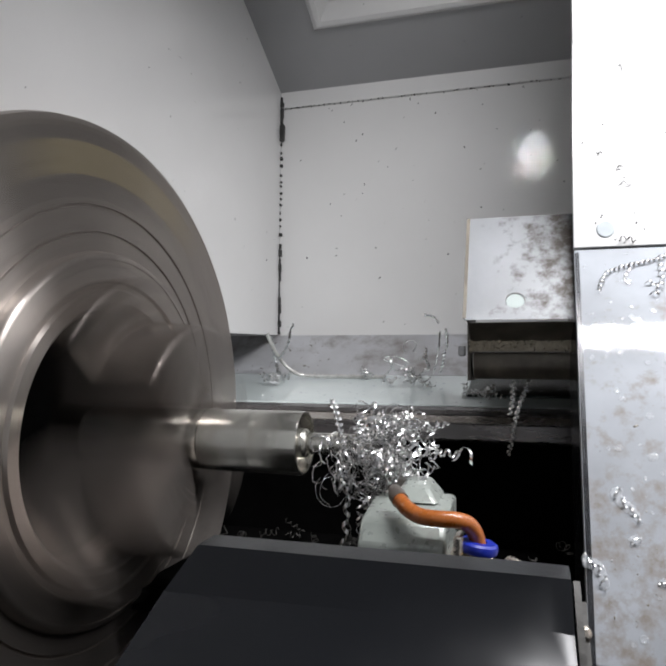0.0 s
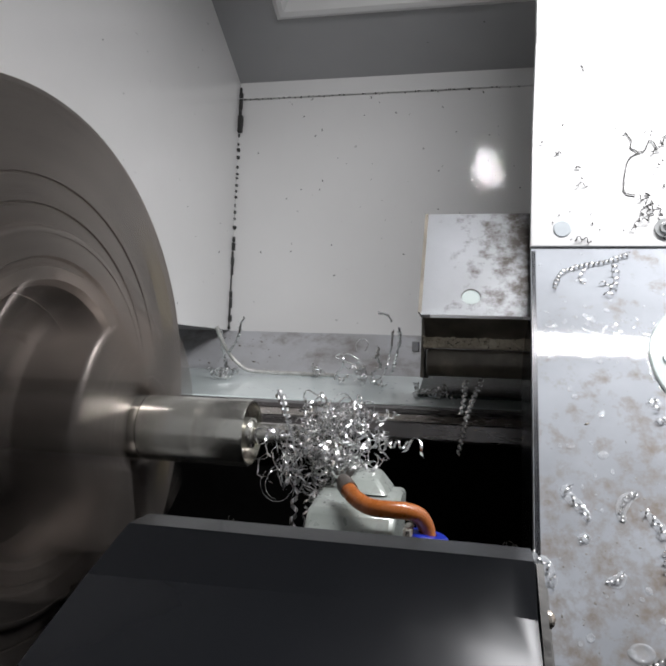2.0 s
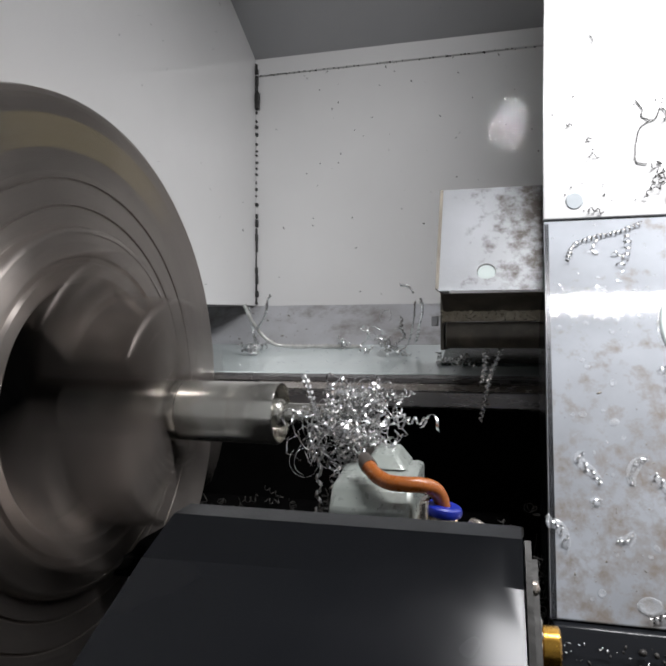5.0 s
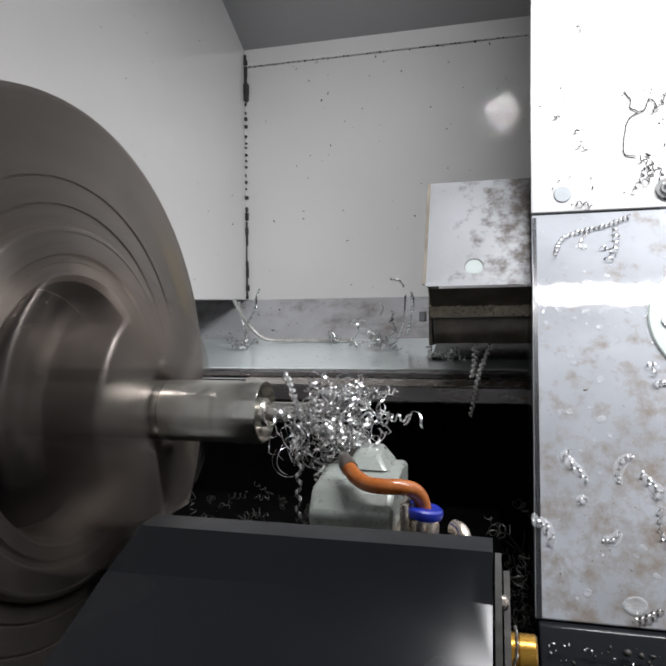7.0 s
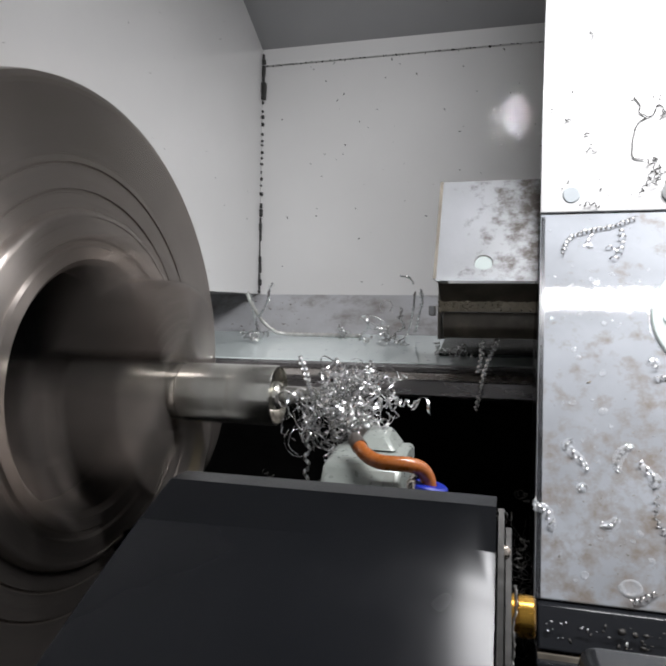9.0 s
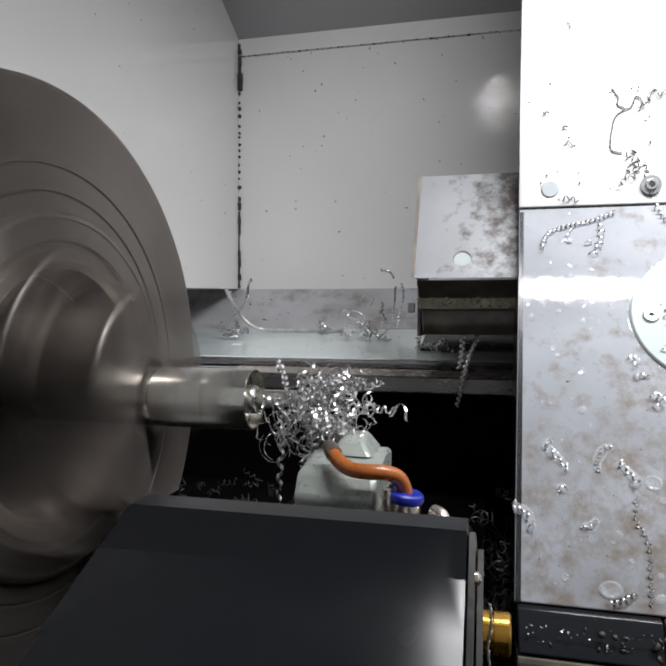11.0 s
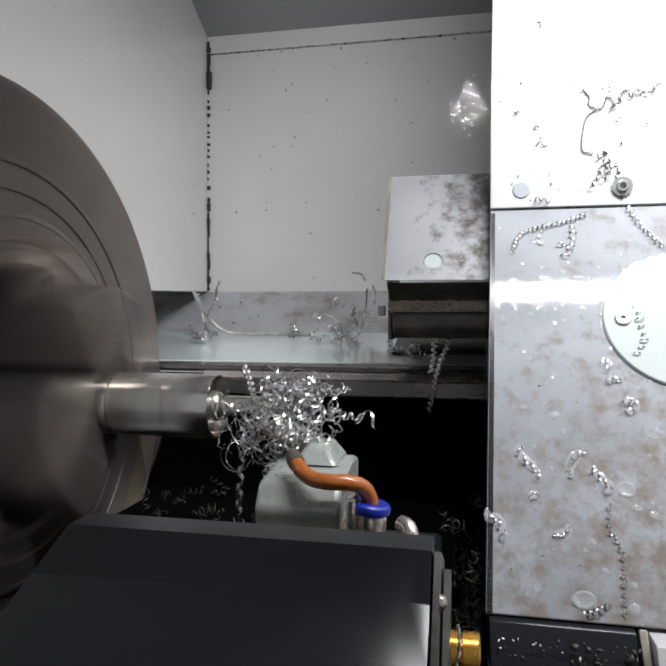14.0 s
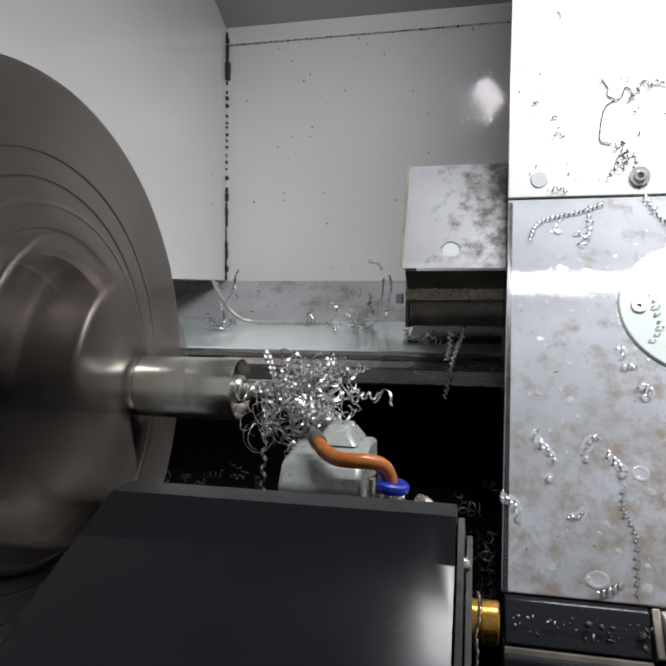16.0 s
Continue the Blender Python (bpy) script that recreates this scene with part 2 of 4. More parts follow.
def coil(axis, r, pitch, wire=0.00028, sides=4, per=12, bm=None, rng=random, wobble=0.15, wide=2.2):
    """A curled chip: a flat strip wound round the path 'axis'."""
    bm = bm or bmesh.new()
    pts = [Vector(q) for q in axis]
    lens = [0]
    for a, b in zip(pts, pts[1:]):
        lens.append(lens[-1] + (b - a).length)
    total = lens[-1]
    count = max(8, int(total / pitch * per))
    ph = rng.uniform(0, 6.28)
    prev, seg = None, 0
    side = None
    for i in range(count + 1):
        s = total * i / count
        while seg < len(pts) - 2 and lens[seg + 1] < s:
            seg += 1
        t = (s - lens[seg]) / max(1e-9, lens[seg + 1] - lens[seg])
        q = pts[seg].lerp(pts[seg + 1], t)
        d = (pts[seg + 1] - pts[seg]).normalized()
        side = (side - d * side.dot(d)) if side else d.cross(Vector((0.31, 0.9, 0.22)))
        side.normalize()
        n2 = d.cross(side)
        a = ph + 2 * math.pi * s / pitch
        rr = r * (1 + wobble * math.sin(a * 0.37 + ph) + wobble * 0.5 * math.sin(a * 0.13))
        out = side * math.cos(a) + n2 * math.sin(a)
        c = q + out * rr
        ring = [bm.verts.new(c + d * (wire * wide * u) + out * (wire * 0.5 * w)) for u, w in ((-0.5, -0.5), (0.5, -0.5), (0.5, 0.3), (-0.5, 0.5))]
        if prev:
            for u in range(4):
                v = (u + 1) % 4
                bm.faces.new((prev[u], ring[u], ring[v], prev[v]))
        else:
            bm.faces.new(ring[::-1])
        prev = ring
    bm.faces.new(prev)
    return bm


AX = 1.1          # height of the spindle axis
WY = 0.265        # back wall
LX = -0.113       # left wall
SLOPE = Vector((0, math.sin(radians(30)), math.cos(radians(30))))   # up the slanted sheets
OUT = Vector((0, -math.cos(radians(30)), math.sin(radians(30))))    # out of the slanted sheets
P0 = Vector((0.1037, 0.0655, 1.1830))                               # top corner of the slanted panel


def on_panel(x, down, out=0.0):
    return Vector((x, P0.y, P0.z)) - SLOPE * down + OUT * out


# ---- setting ----
def structure(name, bm, material, label, smooth=None):
    return tagged(link(name, bm, material, None, "", smooth), label, "", "", "structure")


def build_setting():
    structure("wall_back", block((-0.25, WY, 1.156), (0.60, WY + 0.004, 1.3495)), WALLWHITE, "white enamelled sheet metal back wall with chip specks")
    structure("wall_back_flange", prism([(WY - 0.0015, 1.3501), (WY - 0.0015, 1.3680), (WY + 0.004, 1.3680), (WY + 0.004, 1.3501)], LX, 0.60, 0.0006), WHITE,
              "white folded sheet flange above the back wall")
    structure("wall_left", prism([(WY, 1.75), (-0.40, 1.75), (-0.40, 0.80), (0.02, 0.80), (0.02, 1.1471), (WY, 1.1570)], LX - 0.004, LX), WHITE, "white enamelled side wall behind the chuck, cut away over the ways")
    # Unseen wall, added to stop world light leaking in under the side wall.
    structure("wall_light_block", block((-0.26, -0.50, 0.79), (-0.25, 0.30, 1.75)), GREY, "unseen grey wall added behind the chuck to keep outside light off")
    # sloping hood with a recessed panel
    
    def hood(y):
        return 1.3630 + 0.46 * (WY - y)
    bm = bmesh.new()
    x0, x1, y0, y1 = -0.068, 0.40, 0.2140, -0.05
    for a, b, ya, yb in ((LX, 0.6, WY, y0), (LX, x0, y0, y1), (x1, 0.6, y0, y1), (LX, 0.6, y1, -0.45)):
        prism([(ya, hood(ya)), (yb, hood(yb)), (yb, hood(yb) + 0.004), (ya, hood(ya) + 0.004)], a, b, bm=bm)
    structure("ceiling", bm, GREY, "grey enamelled sloping hood of the machine")
    n = Vector((0, 0.46, 1)).normalized()
    bm = bmesh.new()
    w = 0.0075

    def ring(inset, lift):
        q = [(x0 + inset, y0 - inset), (x1 - inset, y0 - inset), (x1 - inset, y1 + inset), (x0 + inset, y1 + inset)]
        return [bm.verts.new(Vector((x, y, hood(y))) + n * lift) for x, y in q]
    rings = [ring(0.0005, 0.0), ring(0.004, -0.003), ring(w, -0.003), ring(w + 0.006, 0.010)]
    for a, b in zip(rings, rings[1:]):
        for i in range(4):
            j = (i + 1) % 4
            bm.faces.new((a[i], a[j], b[j], b[i]))
    bm.faces.new(rings[-1])
    structure("hood_window", bm, WHITE, "pale raised frame and recessed panel in the hood", 20)
    # rear sheets and ways
    structure("ledge", prism([(WY, 1.1565), (0.226, 1.1250), (0.226, 1.1220), (WY, 1.1530)], -0.25, 0.60), BAND, "oily stained sheet steel ledge under the back wall")
    structure("way_cover", prism([(0.2255, 1.1248), (0.150, 1.1078), (0.148, 1.1040), (0.2255, 1.1190)], -0.25, 0.60, 0.0005), WAY, "wet pale green steel way cover")
    structure("way_edge", prism([(0.1476, 1.1072), (0.136, 1.1058), (0.134, 1.1036), (0.1476, 1.1010)], -0.25, 0.60, 0.0004), RAIL, "dark steel edge strip of the bed")
    structure("guide_rail", prism([(0.139, 1.0990), (0.1266, 1.0990), (0.1262, 1.0900), (0.131, 1.0886), (0.139, 1.0886)], -0.06, 0.60, 0.0006), RAIL,
              "dark steel guide rail of the bed")
    structure("rail_edge", prism([(0.139, 1.1034), (0.1295, 1.1028), (0.1262, 1.0994), (0.139, 1.0994)], -0.06, 0.60, 0.0004), EDGE, "bright polished upper edge of the guide rail")
    # Pit surfaces are coloured black to stand in for unlit depth.
    structure("pit_wall", block((-0.25, 0.142, 0.80), (0.60, 0.150, 1.1000)), SHADEBLACK, "wall of the chip pit, coloured black for its unlit depth")
    structure("pit_floor", block((LX, -0.50, 0.79), (0.60, 0.30, 0.80)), SHADEBLACK, "floor of the chip pit, coloured black for its unlit depth")
    # front side of the enclosure, behind the viewer, with the open door
    # Sill and header are unseen, added to close the front with dim reflections.
    structure("wall_front_lower", block((-0.6, -0.50, 0.79), (0.60, -0.49, 0.96)), GREY, "unseen grey enamelled front sill, added to dim reflections")
    structure("wall_front_upper", block((-0.6, -0.45, 1.58), (0.60, -0.44, 1.75)), GREY, "unseen grey enamelled header above the open door, added to dim reflections")
    structure("wall_right", block((0.60, -0.50, 0.79), (0.61, 0.30, 1.75)), WHITE, "white enamelled side wall at the tailstock end")
    # Unseen floor plane, added to darken world light below the horizon.
    structure("floor", block((-4, -4, -0.02), (4, 4, 0.0)), BLACK, "unseen dark workshop floor, added to block light from below")
    # sealant in the corner
    bm = bmesh.new()
    rng = random.Random(4)
    z = 1.3600
    while z > 1.158:
        solid = z > 1.325 or z < 1.235
        h = rng.uniform(0.004, 0.010) if solid else rng.uniform(0.0012, 0.003)
        wd = rng.uniform(0.0016, 0.0030) * (1.25 if z > 1.325 else 0.75)
        off = rng.uniform(-0.0006, 0.0004)
        block((LX - 0.001, WY - wd * 1.2, max(1.1575, z - h)), (LX + wd + off, WY + 0.0005, z), min(0.0007, h * 0.3), 2, bm)
        z -= h + (rng.uniform(-0.001, 0.0012) if solid else rng.uniform(0.002, 0.0065))
    structure("corner_sealant", bm, CAULK, "black broken sealant bead in the wall corner")


build_setting()


# ---- slanted panel on the right ----
def build_right_panel():
    p = thing("sliding_cover", on_panel(0.1037, 0), "stained sheet steel cover below a white enamelled upper panel", "machine cover")
    inv = Vector(p.location)

    def loc(q):
        return Vector(q) - inv
    L = 0.1680
    x0, x1 = 0.1037, 0.50

    def sheet(corners, thick, normal):
        bm = bmesh.new()
        a = [bm.verts.new(loc(q)) for q in corners]
        b = [bm.verts.new(loc(Vector(q) - normal * thick)) for q in corners]
        bm.faces.new(a), bm.faces.new(b[::-1])
        for i in range(4):
            j = (i + 1) % 4
            bm.faces.new((a[i], b[i], b[j], a[j]))
        bmesh.ops.bevel(bm, geom=bm.edges[:], offset=0.0005, segments=2, affect="EDGES", profile=0.5)
        return bm
    part("lower_sheet", sheet([on_panel(x0, 0.0004), on_panel(x1, 0.0004), on_panel(x1, L), on_panel(x0 - 0.0042, L)], 0.004, OUT), STEEL, p, "stained satin sheet steel with coolant drops")
    # upper white panel: upright, then leaning out, then upright
    prof = [(0.0655, 1.1836), (0.0665, 1.2400), (0.0590, 1.2745), (0.0590, 1.62), (0.0640, 1.62), (0.0640, 1.2755), (0.0715, 1.2405), (0.0705, 1.1836)]
    bm = prism([(y - inv.y, z - inv.z) for y, z in prof], x0 - inv.x, x1 - inv.x, 0.0005)
    part("upper_sheet", bm, SHEET, p, "white enamelled folded sheet")
    # side return of the cover
    q = [on_panel(x0, 0.002), on_panel(x0, L), on_panel(x0, L) + Vector((0, 0.05, 0)), on_panel(x0, 0.002) + Vector((0, 0.05, 0))]
    bm = prism([(v.y - inv.y, v.z - inv.z) for v in q], [0.0003, -0.0038, -0.0038, 0.0003], [0.002, -0.002, -0.002, 0.002])
    part("side_return", bm, BLACK, p)
    # round pale plate with a screw
    c = on_panel(0.1755, 0.0568, 0.0)
    rot = Matrix((Vector((1, 0, 0)), SLOPE, OUT)).transposed().to_4x4()

    def disc(cx, down, r, h, name, mat, label, prof=None, top=0.0):
        bm = lathe(prof or [(0, 0), (h, 0), (h, r - 0.0006), (h - 0.0006, r), (-0.0005, r)], 64)
        m = Matrix.Translation(loc(on_panel(cx, down, top))) @ rot @ pose(0, 0, 0, 0, -90, 0)
        bmesh.ops.transform(bm, matrix=m, verts=bm.verts)
        return part(name, bm, mat, p, label)
    disc(0.1755, 0.0568, 0.0300, 0.0012, "round_plate", PALE, "glossy pale round cover plate")
    disc(0.1530, 0.0572, 0.0028, 0.0016, "plate_screw", ZINC, "small socket screw", [(0.0008, 0), (0.0008, 0.0011), (0.0024, 0.0011), (0.0024, 0.0026), (0.0018, 0.0030), (0, 0.0030)])

    def stud(x, z, r, h, name, mat, label, prof):
        bm = lathe(prof, 40)
        bmesh.ops.transform(bm, matrix=Matrix.Translation(loc((x, 0.0657, z))) @ pose(0, 0, 0, 0, 0, -90), verts=bm.verts)
        part(name, bm, mat, p, label)
    stud(0.1170, 1.1915, 0.004, 0, "plug", PLUG, "flat grey plastic plug", [(0.0006, 0), (0.0006, 0.0034), (0.0, 0.0040)])
    stud(0.1590, 1.1915, 0.004, 0, "washer_screw", ZINC, "socket screw with washer", [(0.0008, 0), (0.0008, 0.0012), (0.0022, 0.0014), (0.0022, 0.0022), (0.0012, 0.0026), (0.0012, 0.0042), (0.0, 0.0043)])
    stud(0.1930, 1.1915, 0.004, 0, "washer_screw", ZINC, "socket screw with washer", [(0.0008, 0), (0.0008, 0.0012), (0.0022, 0.0014), (0.0022, 0.0022), (0.0012, 0.0026), (0.0012, 0.0042), (0.0, 0.0043)])
    # black plate under it
    b = thing("wiper_plate", on_panel(0.1005, L + 0.001), "black oily wiper plate fixed below the steel cover", "machine plate")
    part("plate", prism([(-0.002, 0), (-0.008, -0.0125), (0.01, -0.016), (0.03, -0.004), (0.004, 0.0)], 0.0, 0.0445, 0.0007), BLACK, b)
    part("plate_lip", prism([(-0.009, -0.0132), (-0.010, -0.0165), (0.01, -0.0165), (0.008, -0.0165)], 0.0, 0.0445, 0.0002), GRIME, b)
    part("end_tongue", prism([(-0.001, 0.001), (-0.010, -0.011), (-0.004, -0.016), (0.004, -0.004)], 0.0452, 0.0478, 0.0006), GRIME, b, "brown greasy rubber tongue")
    s = thing("lower_apron", on_panel(0.100, L + 0.018), "black oily apron below the wiper plate", "machine plate")
    part("apron", prism([(-0.004, 0.0), (-0.03, -0.12), (0.05, -0.12), (0.05, 0.0)], 0.0, 0.40, 0.001), BLACK, s)
    part("apron_flange", prism([(0.001, 0.014), (-0.006, 0.0008), (0.03, 0.0008), (0.03, 0.014)], 0.049, 0.40, 0.0006), GREY, s)


build_right_panel()


# ---- cover box on the bed ----
def build_box():
    b = thing("saddle_cover", (0.0562, 0.060, 1.1515), "bent steel saddle cover with rust stains and a round hole", "machine cover")
    L = 0.0622
    x1 = 0.16
    # face with a hole: ring of quads between hole and rectangle
    bm = bmesh.new()
    hx, hd, hr = 0.0221, 0.0107, 0.0044
    n = 32

    def at(x, u, out=0.0):
        return Vector((x, 0, 0)) + SLOPE * u + OUT * out
    inner, outer = [], []
    for i in range(n):
        a = 2 * math.pi * i / n
        c, s = math.cos(a), math.sin(a)
        inner.append(bm.verts.new(at(hx + hr * c, hd + hr * s)))
        k = min(((x1 - 0.0562) - hx) / c if c > 1e-6 else 9, -hx / c if c < -1e-6 else 9, (L - hd) / s if s > 1e-6 else 9, -hd / s if s < -1e-6 else 9)
        outer.append(bm.verts.new(at(hx + k * c, hd + k * s)))
    corner = [bm.verts.new(at(x, u)) for x, u in ((x1 - 0.0562, L), (0, L), (0, 0), (x1 - 0.0562, 0))]

    def side_of(v):
        u, x = v.co.dot(SLOPE), v.co.x
        return 0 if x > x1 - 0.0563 else 1 if u > L - 1e-6 else 2 if x < 1e-6 else 3
    for i in range(n):
        j = (i + 1) % n
        si, sj = side_of(outer[i]), side_of(outer[j])
        if si == sj:
            bm.faces.new((inner[i], outer[i], outer[j], inner[j]))
        else:
            bm.faces.new((inner[i], outer[i], corner[si], outer[j], inner[j]))
    bmesh.ops.solidify(bm, geom=bm.faces[:], thickness=0.002)
    part("face_plate", bm, BOXST, b, "bent steel face with brown stains", None)
    def hole_disc():
        d = lathe([(-0.0008, 0), (-0.0008, hr - 0.0003), (-0.0016, hr - 0.0002), (-0.0022, hr - 0.0002), (-0.0022, 0)], 40)
        rot = Matrix((Vector((1, 0, 0)), SLOPE, OUT)).transposed().to_4x4()
        bmesh.ops.transform(d, matrix=Matrix.Translation(at(hx, hd)) @ rot @ pose(0, 0, 0, 0, -90, 0), verts=d.verts)
        return d
    part("hole_plug", hole_disc(), PALE, b, "white plastic plug in the hole")
    part("side_plate", prism([(0.0005, 0.001), (0.0302, L * 0.866), (0.075, L * 0.866), (0.075, -0.028), (0.03, -0.028), (0.030, 0.001)], -0.0012, 0.0004), GRIME, b, "brown-edged steel side plate")
    part("underside", prism([(0.002, -0.0010), (0.060, -0.0010), (0.060, -0.0104), (0.020, -0.0104)], 0.001, 0.10, 0.0005), GRIME, b, "greasy dark underside")
    part("grimy_strip", prism([(0.017, -0.0086), (0.024, -0.0086), (0.024, -0.0138), (0.017, -0.0138)], 0.0012, 0.10, 0.0008), CRUST, b, "crusted pale strip")
    part("lower_block", prism([(0.0215, -0.014), (0.145, -0.014), (0.145, -0.024), (0.026, -0.027), (0.0215, -0.022)], 0.002, 0.10, 0.0012), GRIME, b, "dark greasy slide block")
    # Plate added where the way cover only mirrors the dark saddle above.
    part("way_shade_plate", prism([(0.165, -0.0247), (0.108, -0.0376), (0.108, -0.0394), (0.165, -0.0266)], -0.0075, 0.10, 0.0006), WAYSHADE, b, "dark green plate added for the saddle's shade and reflection on the way cover")
    part("bolt", block((-0.0046, 0.016, -0.016), (-0.0014, 0.022, -0.011), 0.0006), BAND, b)


build_box()


# ---- chuck and bar ----
def build_chuck():
    c = thing("lathe_chuck", (0, 0, AX), "large three-jaw lathe chuck of dark turned steel, spinning", "lathe chuck")
    F = -0.088
    ring = lambda r, w=0.0007, d=0.0010: [(F, r + w), (F - d, r + w - 0.0002), (F - d, r - w + 0.0002), (F, r - w)]
    prof = [(-0.165, 0.0), (-0.165, 0.127), (-0.160, 0.1315), (F - 0.005, 0.1315), (F - 0.0015, 0.1305), (F, 0.1280), *ring(0.0960), *ring(0.0850), (F, 0.0775), (F + 0.004, 0.0755), (F + 0.0045, 0.0735),
            (F + 0.0045, 0.0650), (F + 0.003, 0.0640), (F + 0.003, 0.0620), (F + 0.0045, 0.0610), (F + 0.0045, 0.0560), (F + 0.002, 0.0535), (F - 0.017, 0.0510), (F - 0.017, 0.0400)]
    part("body", lathe(prof, 160), CHUCK, c, "turned steel chuck body with ring grooves", 30)
    part("bright_ring", lathe([(F + 0.0002, 0.0772), (F + 0.0034, 0.0766), (F + 0.0048, 0.0752), (F + 0.0048, 0.0738), (F + 0.0030, 0.0738)], 160), CHUCK, c, "bright worn ring of the chuck face", 60)
    # Dark discs on the face; their colour stands in for shade in recesses.
    for i in range(6):
        h = lathe([(F - 0.0008, 0.0), (F + 0.0003, 0.0), (F + 0.0003, 0.0048), (F - 0.0004, 0.0052)], 20)
        bmesh.ops.transform(h, matrix=pose(0, 0, 0, 60 * i + 50, 0, 0) @ Matrix.Translation((0, 0, 0.1085)), verts=h.verts)
        part("bolt_shade_disc", h, JAW, c, "raised dark disc painted as a shaded bolt recess")
    # The bore's shade is painted in as black.
    part("bore", lathe([(F - 0.0168, 0.0505), (F - 0.0168, 0.036), (F - 0.0210, 0.034), (F - 0.0210, 0.0)], 96), SHADEBLACK, c, "bore of the chuck, coloured black for its shaded depth", 30)
    for i in range(3):
        a = 120 * i + 20
        jaw = bmesh.new()
        prof = [(F - 0.016, 0.0125), (-0.0445, 0.0125), (-0.0430, 0.0140), (-0.0430, 0.0440), (-0.0445, 0.0455), (-0.0660, 0.0455), (-0.0660, 0.0640), (-0.0675, 0.0655), (F + 0.0046, 0.0655), (F - 0.016, 0.0495)]
        rows = [[jaw.verts.new((x, y, z)) for x, z in prof] for y in (-0.0115, 0.0115)]
        jaw.faces.new(rows[0]), jaw.faces.new(rows[1][::-1])
        for u in range(len(prof)):
            v = (u + 1) % len(prof)
            jaw.faces.new((rows[0][u], rows[1][u], rows[1][v], rows[0][v]))
        bmesh.ops.bevel(jaw, geom=jaw.edges[:], offset=0.0008, segments=2, affect="EDGES", profile=0.5)
        bmesh.ops.transform(jaw, matrix=pose(0, 0, 0, a, 0, 0), verts=jaw.verts)
        j = part("jaw", jaw, JAW, c, "dark stepped hard jaw", 30)
        # Bright strips added so the spinning jaws smear into highlight streaks.
        for y in (-0.0112, 0.0112):
            for x, lo, hi in ((-0.0429, 0.0150, 0.0430), (-0.0658, 0.0470, 0.0630)):
                e = block((x - 0.0003, y - 0.0009, lo), (x + 0.0003, y + 0.0009, hi), 0.0002)
                bmesh.ops.transform(e, matrix=pose(0, 0, 0, a, 0, 0), verts=e.verts)
                part("streak_edge", e, EDGE, j, "bright edge strip added to smear into a highlight streak")
        s = lathe([(-0.0664, 0.0), (-0.0664, 0.0035), (-0.0640, 0.0035), (-0.0640, 0.0052), (-0.0664, 0.0055)], 20)
        bmesh.ops.transform(s, matrix=pose(0, 0, 0, a, 0, 0) @ Matrix.Translation((0, 0, 0.0545)), verts=s.verts)
        part("jaw_screw", s, CHUCK, j)
        # Black slab on the face, coloured as the shade inside a jaw slot.
        slot = block((F - 0.0005, -0.006, 0.099), (F + 0.0006, 0.006, 0.126), 0.0003)
        bmesh.ops.transform(slot, matrix=pose(0, 0, 0, a, 0, 0), verts=slot.verts)
        part("slot", slot, BLACK, c, "raised black slab painted as a shaded jaw slot")
    lab = bmesh.new()
    n = 10
    a0, a1 = radians(80), radians(97)
    rows = [[lab.verts.new((F + 0.0004, r * math.cos(a0 + (a1 - a0) * i / n), r * math.sin(a0 + (a1 - a0) * i / n))) for i in range(n + 1)] for r in (0.1080, 0.1210)]
    for i in range(n):
        lab.faces.new((rows[0][i], rows[0][i + 1], rows[1][i + 1], rows[1][i]))
    part("label", lab, YELLOW, c, "yellow warning label", None)
    return c


def build_bar():
    w = thing("workpiece", (0, 0, AX), "turned steel bar with a thin stub, held in the chuck", "workpiece")
    prof = [(-0.094, 0.0), (-0.094, 0.0121), (-0.0412, 0.0121), (-0.0412, 0.0112), (-0.0406, 0.0112), (-0.0406, 0.0123), (-0.0205, 0.0123), (-0.0200, 0.01225), (-0.0185, 0.01225), (-0.0180, 0.0123),
            (-0.0008, 0.0123), (0.0, 0.0120), (0.0, 0.0114), (-0.0055, 0.0110), (-0.0060, 0.0)]
    part("bar", lathe(prof, 96), BAR, w, "satin turned bar with fine tool marks", 40)
    # Darker than the bar: shade inside the cupped end is painted on.
    part("end_face", lathe([(-0.0056, 0.0109), (-0.0050, 0.0106), (-0.0050, 0.0050)], 64), JAW, w, "end face of the bar, coloured dark for the shade in its cup", 40)
    part("stub", lathe([(-0.0058, 0.0), (-0.0058, 0.0060), (-0.0004, 0.0058), (0.0008, 0.0052), (0.0012, 0.0044), (0.0014, 0.0041), (0.0280, 0.0041), (0.0285, 0.0036), (0.0285, 0.0)], 64), BAR, w, "thin freshly turned stub", 40)
    return w


chuck = build_chuck()
bar = build_bar()


